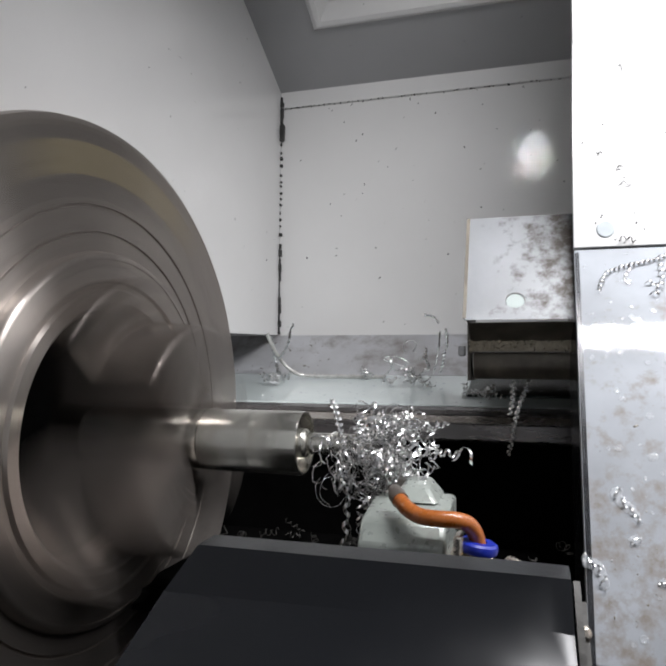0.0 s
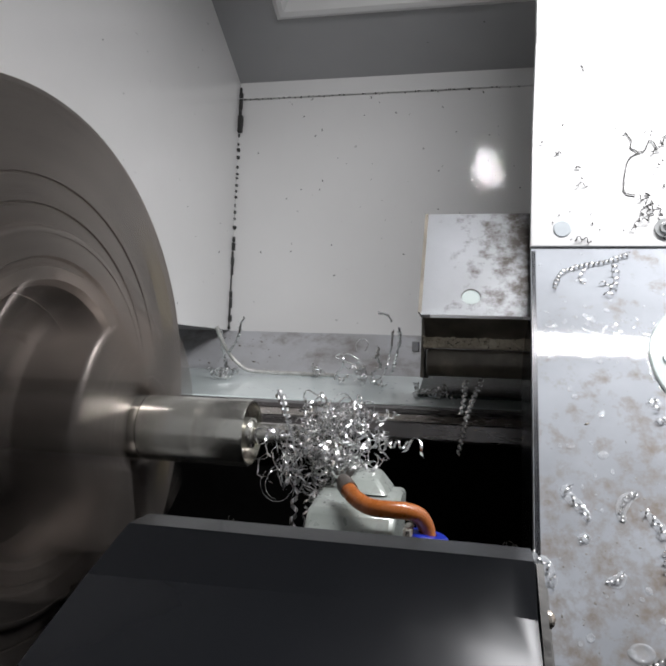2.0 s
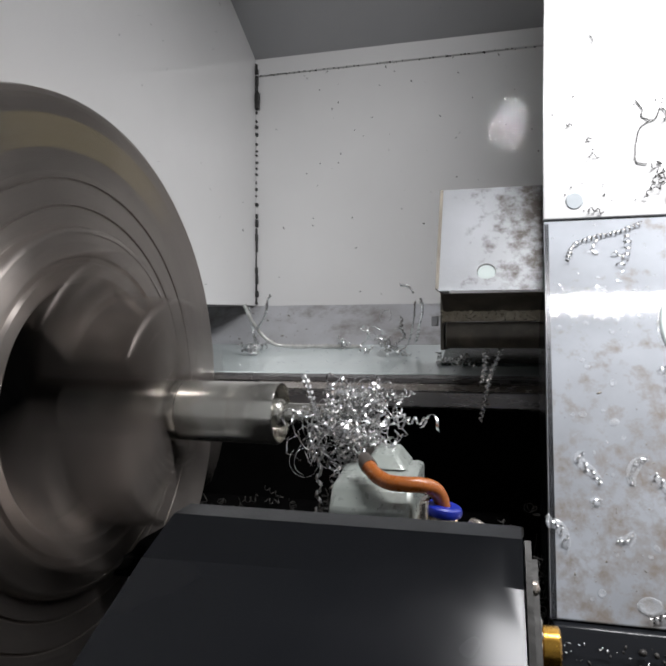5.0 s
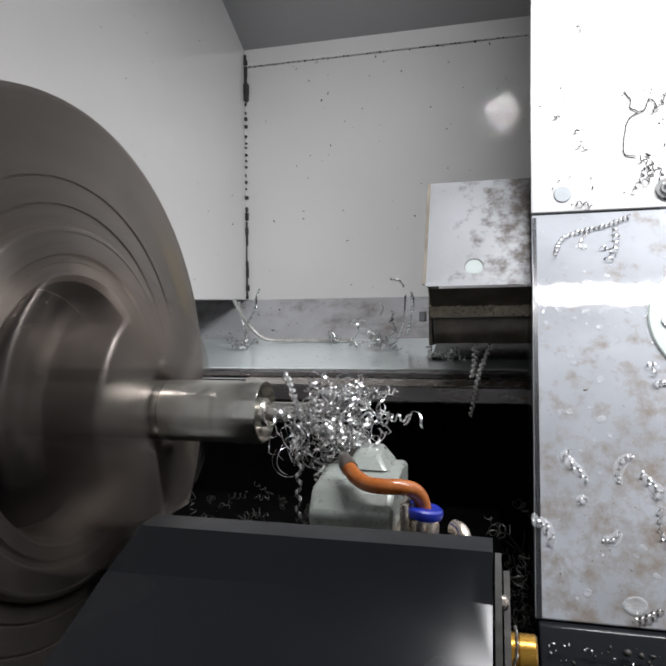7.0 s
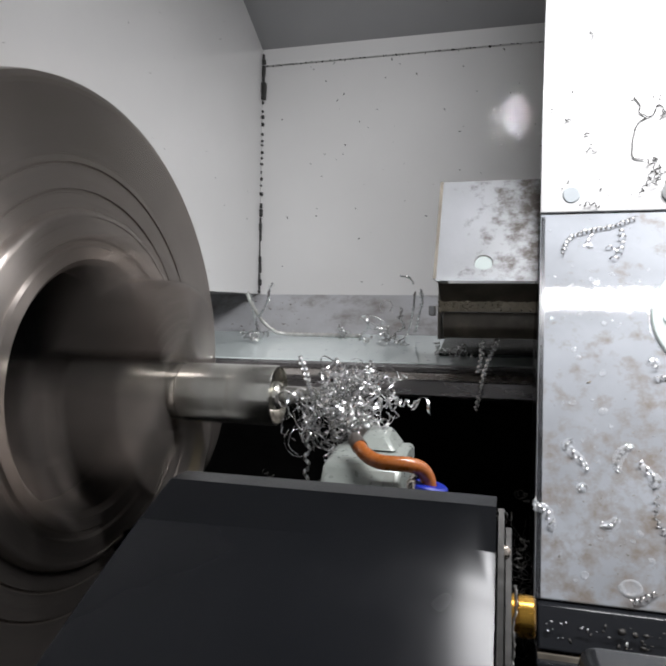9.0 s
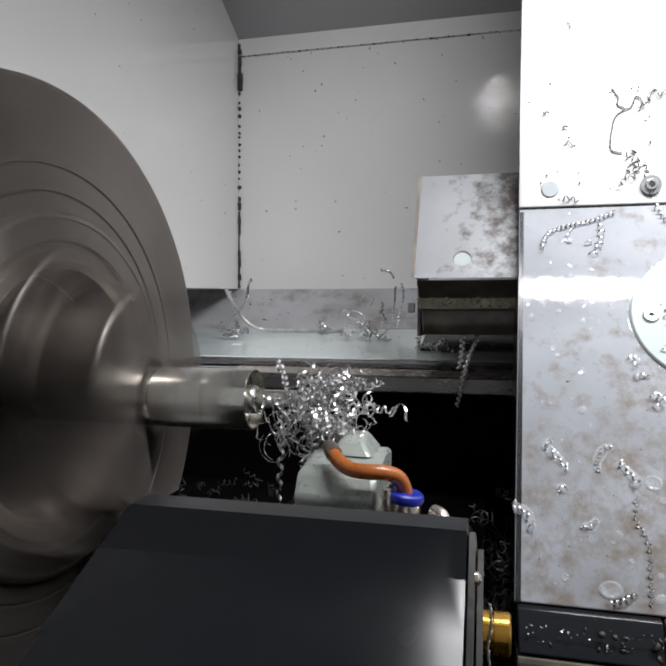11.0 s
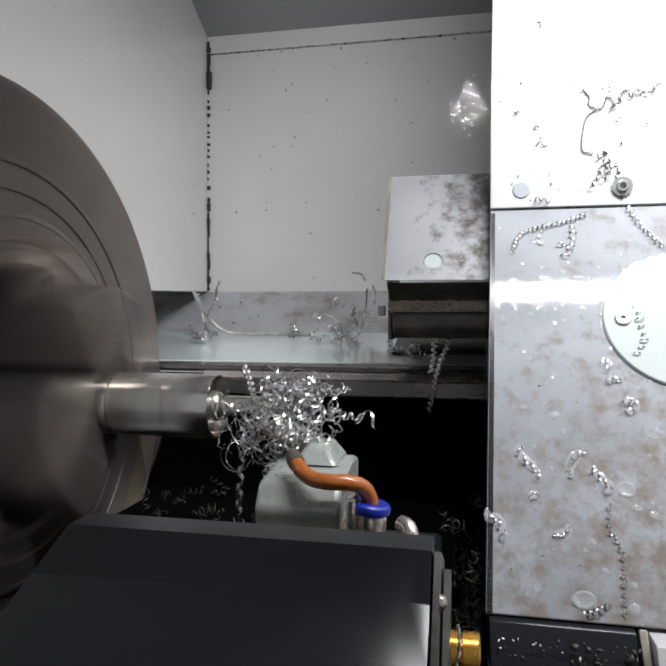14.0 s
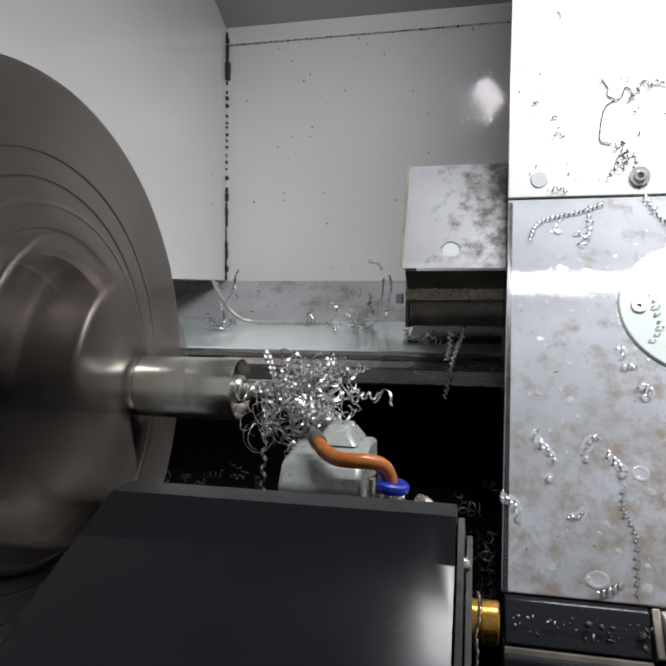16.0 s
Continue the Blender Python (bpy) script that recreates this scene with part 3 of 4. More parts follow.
# ---- tool side ----
def build_tool():
    t = thing("tool_holder", (0.047, -0.045, 1.075), "pale grey-green tool holder wet with coolant", "tool holder")

    def loc(p):
        return [(y + 0.045, z - 1.075) for y, z in p]
    bm = prism(loc([(-0.055, 1.0780), (-0.050, 1.0850), (-0.030, 1.0872), (-0.016, 1.0872), (-0.016, 1.0715), (-0.053, 1.0715)]), -0.0130, 0.0120, 0.0016)
    part("body", bm, HOLDER, t)
    bm = prism(loc([(-0.036, 1.0870), (-0.031, 1.0915), (-0.018, 1.0930), (-0.016, 1.0870)]), [-0.006, -0.004, -0.004, -0.006], [0.0085, 0.0040, 0.0040, 0.0085], 0.0012)
    part("clamp", bm, HOLDER, t, "pale wedge clamp")
    part("shank", block((-0.0115, -0.012, -0.016), (0.0150, 0.030, -0.0038), 0.0010), GRIME, t, "dark greasy steel shank")
    part("insert", block((-0.0100, 0.022, 0.0128), (-0.0020, 0.034, 0.0172), 0.0006), JAW, t, "dark carbide cutting insert")
    part("clamp_screw", block((0.0146, -0.011, -0.002), (0.0172, -0.003, 0.008), 0.0008), NICKEL, t)
    # base on which everything rides
    part("base", block((-0.022, -0.010, -0.275), (0.040, 0.040, -0.0162), 0.002), BLACK, t, "black tool block")
    h = thing("coolant_tube", (0.047, -0.055, 1.085), "bent orange coolant tube with blue push-in collar and nickel fitting", "coolant tube")
    path = smooth_path([(-0.0015, 0.006, 0.0056), (0.0015, 0.002, 0.0040), (0.0055, 0.0, 0.0026), (0.0105, -0.001, 0.0024), (0.0152, 0.0, 0.0022), (0.0188, 0.003, 0.0004), (0.0207, 0.005, -0.0040), (0.0209, 0.005, -0.011)], 8)
    part("tube", tube(path, 0.0023, 16), ORANGE, h, "orange plastic tube")
    rim = lathe([(-0.0016, 0.0024), (-0.0016, 0.0048), (-0.0011, 0.0055), (0.0, 0.0058), (0.0011, 0.0055), (0.0016, 0.0048), (0.0016, 0.0024)], 40, closed=True)
    bmesh.ops.transform(rim, matrix=Matrix.Translation((0.0208, 0.005, -0.0058)) @ pose(0, 0, 0, 0, -82, 0), verts=rim.verts)
    part("collar", rim, BLUE, h, "blue plastic release collar")
    fit = lathe([(-0.0012, 0.0), (-0.0012, 0.0044), (-0.0030, 0.0047), (-0.0075, 0.0047), (-0.0078, 0.0052), (-0.0150, 0.0052), (-0.0150, 0.0)], 6 * 6)
    bmesh.ops.transform(fit, matrix=Matrix.Translation((0.0208, 0.005, -0.0062)) @ pose(0, 0, 0, 0, -88, 0), verts=fit.verts)
    part("fitting", fit, NICKEL, h, "nickel-plated push-in fitting")
    part("nozzle", tube([(-0.0012, 0.0058, 0.0054), (-0.0026, 0.008, 0.0064), (-0.0040, 0.011, 0.0076)], [0.0026, 0.0026, 0.0018], 14), JAW, h, "dark nozzle tip")
    g = thing("coolant_elbow", (0.0783, -0.050, 1.0690), "copper elbow with blue push-in collar", "coolant fitting")
    part("elbow", tube(smooth_path([(-0.0022, 0.004, 0.0050), (0.0, 0.002, 0.0045), (0.0010, 0, 0.002), (0.0010, 0, -0.004)], 6), 0.0024, 14), NICKEL, g, "copper elbow")
    rim = lathe([(-0.0010, 0.0026), (-0.0010, 0.0046), (0.0010, 0.0046), (0.0010, 0.0026)], 36, closed=True)
    bmesh.ops.transform(rim, matrix=Matrix.Translation((0.0010, 0, -0.0010)) @ pose(0, 0, 0, 0, -80, 0), verts=rim.verts)
    part("collar", rim, BLUE, g, "blue plastic release collar")
    fit = lathe([(0.0, 0.0), (0.0, 0.0040), (-0.0100, 0.0043), (-0.0100, 0.0)], 36)
    bmesh.ops.transform(fit, matrix=Matrix.Translation((0.0010, 0, -0.0015)) @ pose(0, 0, 0, 0, -88, 0), verts=fit.verts)
    part("fitting", fit, NICKEL, g)
    return [t, h, g]


def build_turret():
    t = thing("turret_block", (0.055, -0.135, 1.08), "black oxide tool turret block close to the viewer", "tool turret")
    q = [(-0.1250, 1.0972), (-0.1308, 1.0968), (-0.1362, 1.0908), (-0.1450, 1.0861), (-0.1540, 1.0813), (-0.1630, 1.0766), (-0.1720, 1.0716), (-0.1740, 0.8000), (-0.0900, 0.8000), (-0.0950, 1.0700), (-0.1200, 1.0940)]
    xl = [0.0240, 0.0235, 0.0195, 0.0192, 0.0190, 0.0190, 0.0190, 0.0190, 0.0190, 0.0190, 0.0220]
    bm = bmesh.new()
    cols = []
    for u, drop in ((0.0, 0.0), (0.65, 0.0), (0.85, 0.0), (0.90, 0.00005), (0.95, 0.0002), (1.0, 0.0006)):
        row = []
        for k, ((y, z), x) in enumerate(zip(q, xl)):
            w = drop if k in (2, 3, 4, 5, 6) else drop * 0.25 if k < 2 else 0
            w += 0.0013 * max(0, 1 - u / 0.8) if k in (2, 3, 4, 5, 6) else 0
            row.append(bm.verts.new((x + (0.0866 - x) * u - 0.055, y + 0.135 + w * 0.5, z - 1.08 - w * 0.87)))
        cols.append(row)
    n = len(q)
    bm.faces.new(cols[0]), bm.faces.new(cols[-1][::-1])
    for a, b in zip(cols, cols[1:]):
        for k in range(n):
            m = (k + 1) % n
            bm.faces.new((a[k], b[k], b[m], a[m]))
    long = [e for e in bm.edges if (e.verts[0].co - e.verts[1].co).x and len(e.link_faces) == 2 and e.calc_face_angle(0) > 0.3]
    bmesh.ops.bevel(bm, geom=long, offset=0.0007, segments=2, affect="EDGES", profile=0.5)
    part("block", bm, BLACK, t, "", 22)
    part("end_plate", prism([(0.006, 0.0160), (-0.0005, 0.0105), (-0.025, -0.010), (-0.025, -0.12), (0.03, -0.12), (0.03, 0.006)], 0.0320, 0.0330), PLATE, t, "worn dark steel end plate")
    part("rear_plate", prism([(0.012, 0.0110), (0.004, 0.0040), (-0.02, -0.014), (-0.02, -0.12), (0.03, -0.12), (0.03, 0.004)], 0.0334, 0.0344), PLATE, t, "worn steel back plate")
    side = part("side_block", block((0.0435, -0.055, -0.26), (0.105, -0.010, 0.0018), 0.0025, 3), BLACK, t, "black block of the next tool station")
    # Flat black disc on the top face, painted as a hole in shade.
    bore = lathe([(0.0, 0.0), (0.0, 0.0125), (-0.0006, 0.0140)], 48)
    bmesh.ops.transform(bore, matrix=Matrix.Translation((0.068, -0.034, 0.0022)) @ pose(0, 0, 0, 0, -90, 0), verts=bore.verts)
    part("bore", bore, SHADEBLACK, side, "flat black disc standing for a shaded round bore")
    bolt = lathe([(0.0, 0.0), (0.0012, 0.0), (0.0009, 0.0008), (0.0005, 0.0012), (0.0, 0.0012)], 18)
    bmesh.ops.transform(bolt, matrix=Matrix.Translation((0.0330, 0.001, 0.0100)), verts=bolt.verts)
    part("bolt", bolt, NICKEL, t)
    b = lathe([(0.0, 0.0), (0.0, 0.0044), (0.0022, 0.0044), (0.0026, 0.0036), (0.0030, 0.0036), (0.0032, 0.0044), (0.0062, 0.0044), (0.0066, 0.0038), (0.0066, 0.0)], 40)
    bmesh.ops.transform(b, matrix=Matrix.Translation((0.0335, 0.033, -0.0140)), verts=b.verts)
    part("brass_plug", b, BRASS, t, "oily brass fitting")
    return t


tool_things = build_tool()
turret = build_turret()


# ---- swarf ----
def wander(start, step, n, rng, pull=None, bend=0.8):
    d = Vector((rng.gauss(0, 1), rng.gauss(0, 1), rng.gauss(0, 1))).normalized()
    p = Vector(start)
    out = [p.copy()]
    for _ in range(n):
        d = (d + Vector((rng.gauss(0, 1), rng.gauss(0, 1), rng.gauss(0, 1))) * bend * 0.5).normalized()
        if pull is not None:
            d = (d + (Vector(pull) - p) * 18).normalized()
        p = p + d * step
        out.append(p.copy())
    return out


def build_nest():
    rng = random.Random(11)
    bm = bmesh.new()
    heart = Vector((0.0035, 0, -0.001))
    for i in range(105):
        c = Vector((rng.gauss(0.0040, 0.0075), rng.gauss(-0.002, 0.006), rng.gauss(-0.0012, 0.0080)))
        coil(wander(c, 0.0020, rng.randint(3, 7), rng, heart), rng.uniform(0.0009, 0.0030), rng.uniform(0.0026, 0.0060), rng.uniform(0.00026, 0.00058), bm=bm, rng=rng, per=16, wide=rng.uniform(1.3, 2.4))
    for i in range(30):
        c = Vector((rng.gauss(0.006, 0.006), rng.gauss(0.002, 0.004), 0.009 + rng.gauss(0, 0.002)))
        tip = c + Vector((rng.gauss(0.002, 0.003), rng.gauss(0, 0.002), rng.uniform(0.002, 0.006)))
        coil(smooth_path([c, c.lerp(tip, 0.5) + Vector((rng.gauss(0, 0.0008), 0, 0)), tip], 4), rng.uniform(0.0008, 0.0016), rng.uniform(0.0022, 0.0040), rng.uniform(0.00022, 0.0004), bm=bm, rng=rng, per=14)
    # wide thin loops on the spindle side
    for i in range(18):
        c = Vector((-0.0120 + rng.gauss(0, 0.0028), rng.gauss(-0.002, 0.003), -0.0070 + rng.gauss(0, 0.0035)))
        coil(wander(c, 0.0010, 3, rng), rng.uniform(0.0030, 0.0052), 0.0040, 0.00024, bm=bm, rng=rng, per=26, wide=1.6)
    # open hooks sticking out all round
    for i in range(26):
        a = rng.uniform(0, 6.28)
        c = heart + Vector((math.cos(a) * 0.013, rng.gauss(-0.004, 0.003), math.sin(a) * 0.0115))
        coil([c, c + Vector((math.cos(a), rng.gauss(0, 0.5), math.sin(a))) * 0.0030], rng.uniform(0.0016, 0.0032), rng.uniform(0.0030, 0.0060), 0.00026, bm=bm, rng=rng, per=26, wide=1.7)
    nest = tagged(link("swarf_nest", bm, CHIP, None, "", 60), "tangled nest of bright curly steel swarf on the tool", "swarf", "", "stuff")
    nest.matrix_world = Matrix.Translation((0.0310, -0.0150, 1.0985))
    return nest


def curl(name, points, r, pitch, label, seed, wire=0.0003, mat=None, n=6, per=14, wobble=0.12, wide=2.2, core=0.0, group="loose swarf curls"):
    base = Vector(points[0])
    bm = coil(smooth_path([Vector(q) - base for q in points], n), r, pitch, wire, rng=random.Random(seed), per=per, wobble=wobble, wide=wide)
    if core:
        tube(smooth_path([Vector(q) - base for q in points], n), core, 8, bm)
    ob = tagged(link(name, bm, mat or CHIP, None, "", 60), label, "swarf", group)
    ob.matrix_world = Matrix.Translation(base)
    return ob


nest_things = [build_nest()]
nest_things.append(curl("swarf_curl", [(0.0150, -0.018, 1.092), (0.0140, -0.018, 1.084), (0.0138, -0.019, 1.074), (0.0132, -0.019, 1.0635)], 0.0011, 0.0058, "long bright corkscrew chip hanging from the nest", 3, 0.0008, per=18, wobble=0.05))
nest_things.append(curl("swarf_curl", [(0.0078, -0.014, 1.1165), (0.0100, -0.014, 1.1125), (0.0122, -0.015, 1.1060), (0.0140, -0.015, 1.1000)], 0.0013, 0.0022, "tight bright corkscrew chip at the nest's edge", 5, 0.0005))
nest_things.append(curl("swarf_curl", [(0.0430, -0.013, 1.1010), (0.0500, -0.013, 1.0995), (0.0540, -0.013, 1.1005), (0.0590, -0.013, 1.1000)], 0.0016, 0.0034, "loose bright chip tail of the nest", 8, 0.0004))
nest_things.append(curl("swarf_curl", [(0.0570, -0.013, 1.1000), (0.0610, -0.013, 1.1008), (0.0650, -0.013, 1.0985)], 0.0022, 0.0090, "loose bright chip tail of the nest", 9, 0.0005))
nest_things.append(curl("swarf_curl", [(0.0230, -0.010, 1.1080), (0.0240, -0.009, 1.1140), (0.0280, -0.009, 1.1170)], 0.0030, 0.0110, "thin bright chip loop above the nest", 12, 0.00026))

# swarf on the ledge and ways
LEDGE = [
    ([(-0.0930, 0.190, 1.1535), (-0.0915, 0.195, 1.1460), (-0.0860, 0.200, 1.1350), (-0.0780, 0.203, 1.1270), (-0.0690, 0.207, 1.1240), (-0.0400, 0.212, 1.1237), (-0.0120, 0.214, 1.1235)], 0.0013, 0.0032, "long grey rope-like chip curled along the ledge"),
    ([(-0.0860, 0.198, 1.1370), (-0.0790, 0.190, 1.1425), (-0.0735, 0.182, 1.1480), (-0.0720, 0.180, 1.1550), (-0.0690, 0.178, 1.1590)], 0.0008, 0.0026, "thin crooked chip standing on the ledge"),
    ([(-0.0940, 0.200, 1.1520), (-0.0935, 0.205, 1.1400), (-0.0930, 0.212, 1.1280)], 0.0012, 0.0028, "fine chip string hanging down the ledge"),
    ([(0.0205, 0.185, 1.1650), (0.0260, 0.185, 1.1640), (0.0290, 0.187, 1.1600)], 0.0007, 0.0020, "fine chip string at the wall"),
    ([(0.0300, 0.188, 1.1540), (0.0290, 0.190, 1.1440), (0.0260, 0.196, 1.1320), (0.0215, 0.203, 1.1230), (0.0150, 0.196, 1.1190)], 0.0006, 0.0030, "thin straight chip leaning on the ledge"),
    ([(0.0190, 0.205, 1.1440), (0.0180, 0.205, 1.1370), (0.0205, 0.206, 1.1310), (0.0160, 0.206, 1.1270)], 0.0014, 0.0034, "crumpled fine chip on the ledge"),
    ([(-0.0100, 0.200, 1.1360), (-0.0030, 0.200, 1.1330), (0.0060, 0.200, 1.1300)], 0.0030, 0.0150, "open chip loop on the ledge"),
    ([(-0.0120, 0.214, 1.1250), (-0.0070, 0.210, 1.1290), (-0.0060, 0.205, 1.1350), (-0.0020, 0.203, 1.1380), (0.0060, 0.203, 1.1345)], 0.0004, 0.0040, "bent bright chip at the end of the rope-like chip"),
    ([(0.0060, 0.228, 1.1420), (0.0075, 0.232, 1.1470), (0.0045, 0.236, 1.1505), (0.0000, 0.236, 1.1500), (-0.0020, 0.233, 1.1460), (0.0000, 0.228, 1.1410)], 0.0003, 0.0040, "thin round chip ring on the ledge"),
    ([(0.0330, 0.195, 1.1560), (0.0335, 0.200, 1.1480), (0.0310, 0.205, 1.1400), (0.0290, 0.210, 1.1320), (0.0270, 0.214, 1.1265)], 0.0010, 0.0030, "crumpled chip string leaning on the wall"),
]
for i, (pts, r, pitch, label) in enumerate(LEDGE):
    curl("swarf_curl", pts, r, pitch, label, 20 + i, 0.0010 if i == 0 else 0.0008, PALECHIP if i == 0 else CHIP, wide=1.9, core=0.0011 if i == 0 else 0.0005, wobble=0.06 if i == 0 else 0.3)
rng = random.Random(5)
for k, (cx, cy, cz, s, n) in enumerate(((0.010, 0.190, 1.1200, 0.0062, 26), (-0.0890, 0.205, 1.1225, 0.0035, 12), (-0.0870, 0.190, 1.1180, 0.0030, 8), (-0.0225, 0.208, 1.1235, 0.0025, 6), (0.062, 0.165, 1.1130, 0.004, 10), (0.048, 0.168, 1.1135, 0.002, 5))):
    bm = bmesh.new()
    for i in range(n):
        coil(wander((rng.gauss(0, s), rng.gauss(0, s * 0.5), rng.gauss(0.002, s * 0.45)), 0.0016, 4, rng), rng.uniform(0.0008, 0.0018), 0.0030, 0.0005, bm=bm, rng=rng)
    ob = tagged(link("swarf_heap", bm, CHIP, None, "", 60), "small clump of bright curly swarf on the wet way cover", "swarf", "swarf clumps", "stuff")
    ob.matrix_world = Matrix.Translation((cx, cy, cz))
curl("swarf_curl", [(0.0860, 0.122, 1.1255), (0.0835, 0.121, 1.1190), (0.0800, 0.120, 1.1100), (0.0775, 0.119, 1.1010), (0.0755, 0.119, 1.0900), (0.0740, 0.119, 1.0840)], 0.0014, 0.0030, "dark corkscrew chip hooked over the guide rail", 41, 0.0006)
curl("swarf_curl", [(0.0770, 0.123, 1.1230), (0.0765, 0.122, 1.1120), (0.0750, 0.121, 1.1050)], 0.0016, 0.0032, "short corkscrew chip on the guide rail", 42, 0.00055)

# swarf stuck on the slanted panel
PANEL = [
    ([(0.1123, 0.0237), (0.1158, 0.0151), (0.1234, 0.0114), (0.1342, 0.0087), (0.1441, 0.0043)], 0.0009, 0.0021, "long tight corkscrew chip stuck on the wet steel cover"),
    ([(0.1376, 0.0099), (0.1372, 0.0191), (0.1356, 0.0240)], 0.0012, 0.0032, "loose curly chip stuck on the wet steel cover"),
    ([(0.1315, 0.0215), (0.1330, 0.0200), (0.1350, 0.0225), (0.1345, 0.0262), (0.1312, 0.0267)], 0.0009, 0.0045, "loose curly chip stuck on the wet steel cover"),
    ([(0.1262, 0.0115), (0.1240, 0.0150), (0.1230, 0.0185), (0.1250, 0.0205)], 0.0005, 0.0030, "bent thin chip on the wet steel cover"),
    ([(0.1140, 0.1109), (0.1118, 0.1115), (0.1120, 0.1135), (0.1146, 0.1164), (0.1173, 0.1194), (0.1186, 0.1225)], 0.0008, 0.0038, "curved chip in a coolant pool on the steel cover"),
    ([(0.1352, 0.1115), (0.1315, 0.1133), (0.1290, 0.1181), (0.1294, 0.1219)], 0.0007, 0.0024, "curved chip in a coolant pool on the steel cover"),
    ([(0.1368, 0.1177), (0.1399, 0.1221), (0.1418, 0.1242), (0.1395, 0.1266)], 0.0010, 0.0030, "curved chip in a coolant pool on the steel cover"),
    ([(0.1000, 0.1345), (0.1012, 0.1371), (0.1037, 0.1376), (0.1058, 0.1425), (0.1050, 0.1454)], 0.0010, 0.0036, "bright chip hooked over the edge of the steel cover"),
    ([(0.1500, 0.0925), (0.1520, 0.0910), (0.1535, 0.0940), (0.1505, 0.0965)], 0.0012, 0.0036, "round curled chip stuck on the steel cover"),
    ([(0.1413, 0.1294), (0.1404, 0.1381), (0.1435, 0.1461), (0.1428, 0.1593), (0.1421, 0.1656)], 0.0007, 0.0028, "fine bright chip string on the steel cover"),
    ([(0.1298, 0.1660), (0.1340, 0.1645), (0.1380, 0.1620)], 0.0009, 0.0020, "pale corkscrew chip near the lower edge of the cover"),
    ([(0.1584, 0.0518), (0.1592, 0.0560), (0.1589, 0.0605), (0.1598, 0.0662), (0.1559, 0.0736)], 0.0013, 0.0032, "curly chip stuck on the round cover plate"),
    ([(0.1611, 0.0020), (0.1648, 0.0107), (0.1690, 0.0170), (0.1728, 0.0231)], 0.0012, 0.0024, "brown corkscrew chip across the seam of the cover"),
    ([(0.1435, 0.0745), (0.1455, 0.0760), (0.1450, 0.0790)], 0.0010, 0.0030, "small curled chip in a coolant ring"),
    ([(0.1450, 0.0840), (0.1473, 0.0830), (0.1500, 0.0838)], 0.0008, 0.0024, "small curled chip in a coolant ring"),
    ([(0.1150, 0.1295), (0.1162, 0.1287), (0.1180, 0.1270)], 0.0010, 0.0030, "small curled chip in a coolant ring"),
    ([(0.1222, 0.1415), (0.1253, 0.1415), (0.1280, 0.1385)], 0.0005, 0.0020, "small curled chip in a coolant pool"),
]
POOLS = (4, 5, 6, 7, 8, 13, 14, 15, 16)
for i, (pts, r, pitch, label) in enumerate(PANEL):
    curl("swarf_curl", [on_panel(x, dn, r * 0.7 + 0.0003) for x, dn in pts], r, pitch, label, 60 + i, 0.00030, CHIP if i in POOLS or i == 9 else DULLCHIP, wobble=0.25)
# clear coolant drawn up round the chips
rng = random.Random(77)
for i in POOLS:
    pts = smooth_path([on_panel(x, dn, 0.0) for x, dn in PANEL[i][0]], 5)
    n = len(pts)
    bm = tube(pts, [0.0009 + 0.0012 * math.sin(math.pi * (k + 0.6) / (n + 0.2)) * rng.uniform(0.8, 1.15) for k in range(n)], 14, flat=0.15, up=OUT)
    base = Vector(pts[0])
    for v in bm.verts:
        v.co -= base
    ob = tagged(link("coolant_pool", bm, OIL, None, "", 180), "clear coolant pool round a chip on the steel cover", "coolant pool", "coolant pools")
    ob.matrix_world = Matrix.Translation(base)
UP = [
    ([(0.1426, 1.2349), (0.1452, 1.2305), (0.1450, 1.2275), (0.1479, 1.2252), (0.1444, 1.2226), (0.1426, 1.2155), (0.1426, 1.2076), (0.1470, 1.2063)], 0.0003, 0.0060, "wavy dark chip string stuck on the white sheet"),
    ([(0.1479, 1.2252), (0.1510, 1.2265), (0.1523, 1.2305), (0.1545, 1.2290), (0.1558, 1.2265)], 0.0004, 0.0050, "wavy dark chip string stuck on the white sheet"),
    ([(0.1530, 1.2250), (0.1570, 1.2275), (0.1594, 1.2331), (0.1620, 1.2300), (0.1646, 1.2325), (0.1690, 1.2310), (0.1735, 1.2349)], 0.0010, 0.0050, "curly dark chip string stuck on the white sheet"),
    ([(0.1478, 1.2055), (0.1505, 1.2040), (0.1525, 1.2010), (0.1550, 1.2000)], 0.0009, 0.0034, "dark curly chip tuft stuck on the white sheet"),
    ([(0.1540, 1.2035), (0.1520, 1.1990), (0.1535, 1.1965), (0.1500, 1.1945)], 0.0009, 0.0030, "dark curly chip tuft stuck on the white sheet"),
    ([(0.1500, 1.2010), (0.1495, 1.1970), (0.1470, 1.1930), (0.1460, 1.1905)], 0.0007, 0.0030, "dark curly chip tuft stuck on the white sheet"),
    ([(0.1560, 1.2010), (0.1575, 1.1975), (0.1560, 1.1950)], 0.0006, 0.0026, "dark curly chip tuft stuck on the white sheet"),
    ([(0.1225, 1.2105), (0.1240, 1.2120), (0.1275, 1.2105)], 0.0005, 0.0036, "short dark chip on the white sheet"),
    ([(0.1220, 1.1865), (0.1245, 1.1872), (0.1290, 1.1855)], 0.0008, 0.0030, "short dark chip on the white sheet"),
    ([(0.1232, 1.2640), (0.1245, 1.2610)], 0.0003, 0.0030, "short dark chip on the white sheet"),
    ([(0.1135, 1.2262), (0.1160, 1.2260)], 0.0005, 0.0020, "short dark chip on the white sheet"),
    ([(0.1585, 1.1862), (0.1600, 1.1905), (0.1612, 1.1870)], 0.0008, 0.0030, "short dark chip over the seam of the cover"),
]


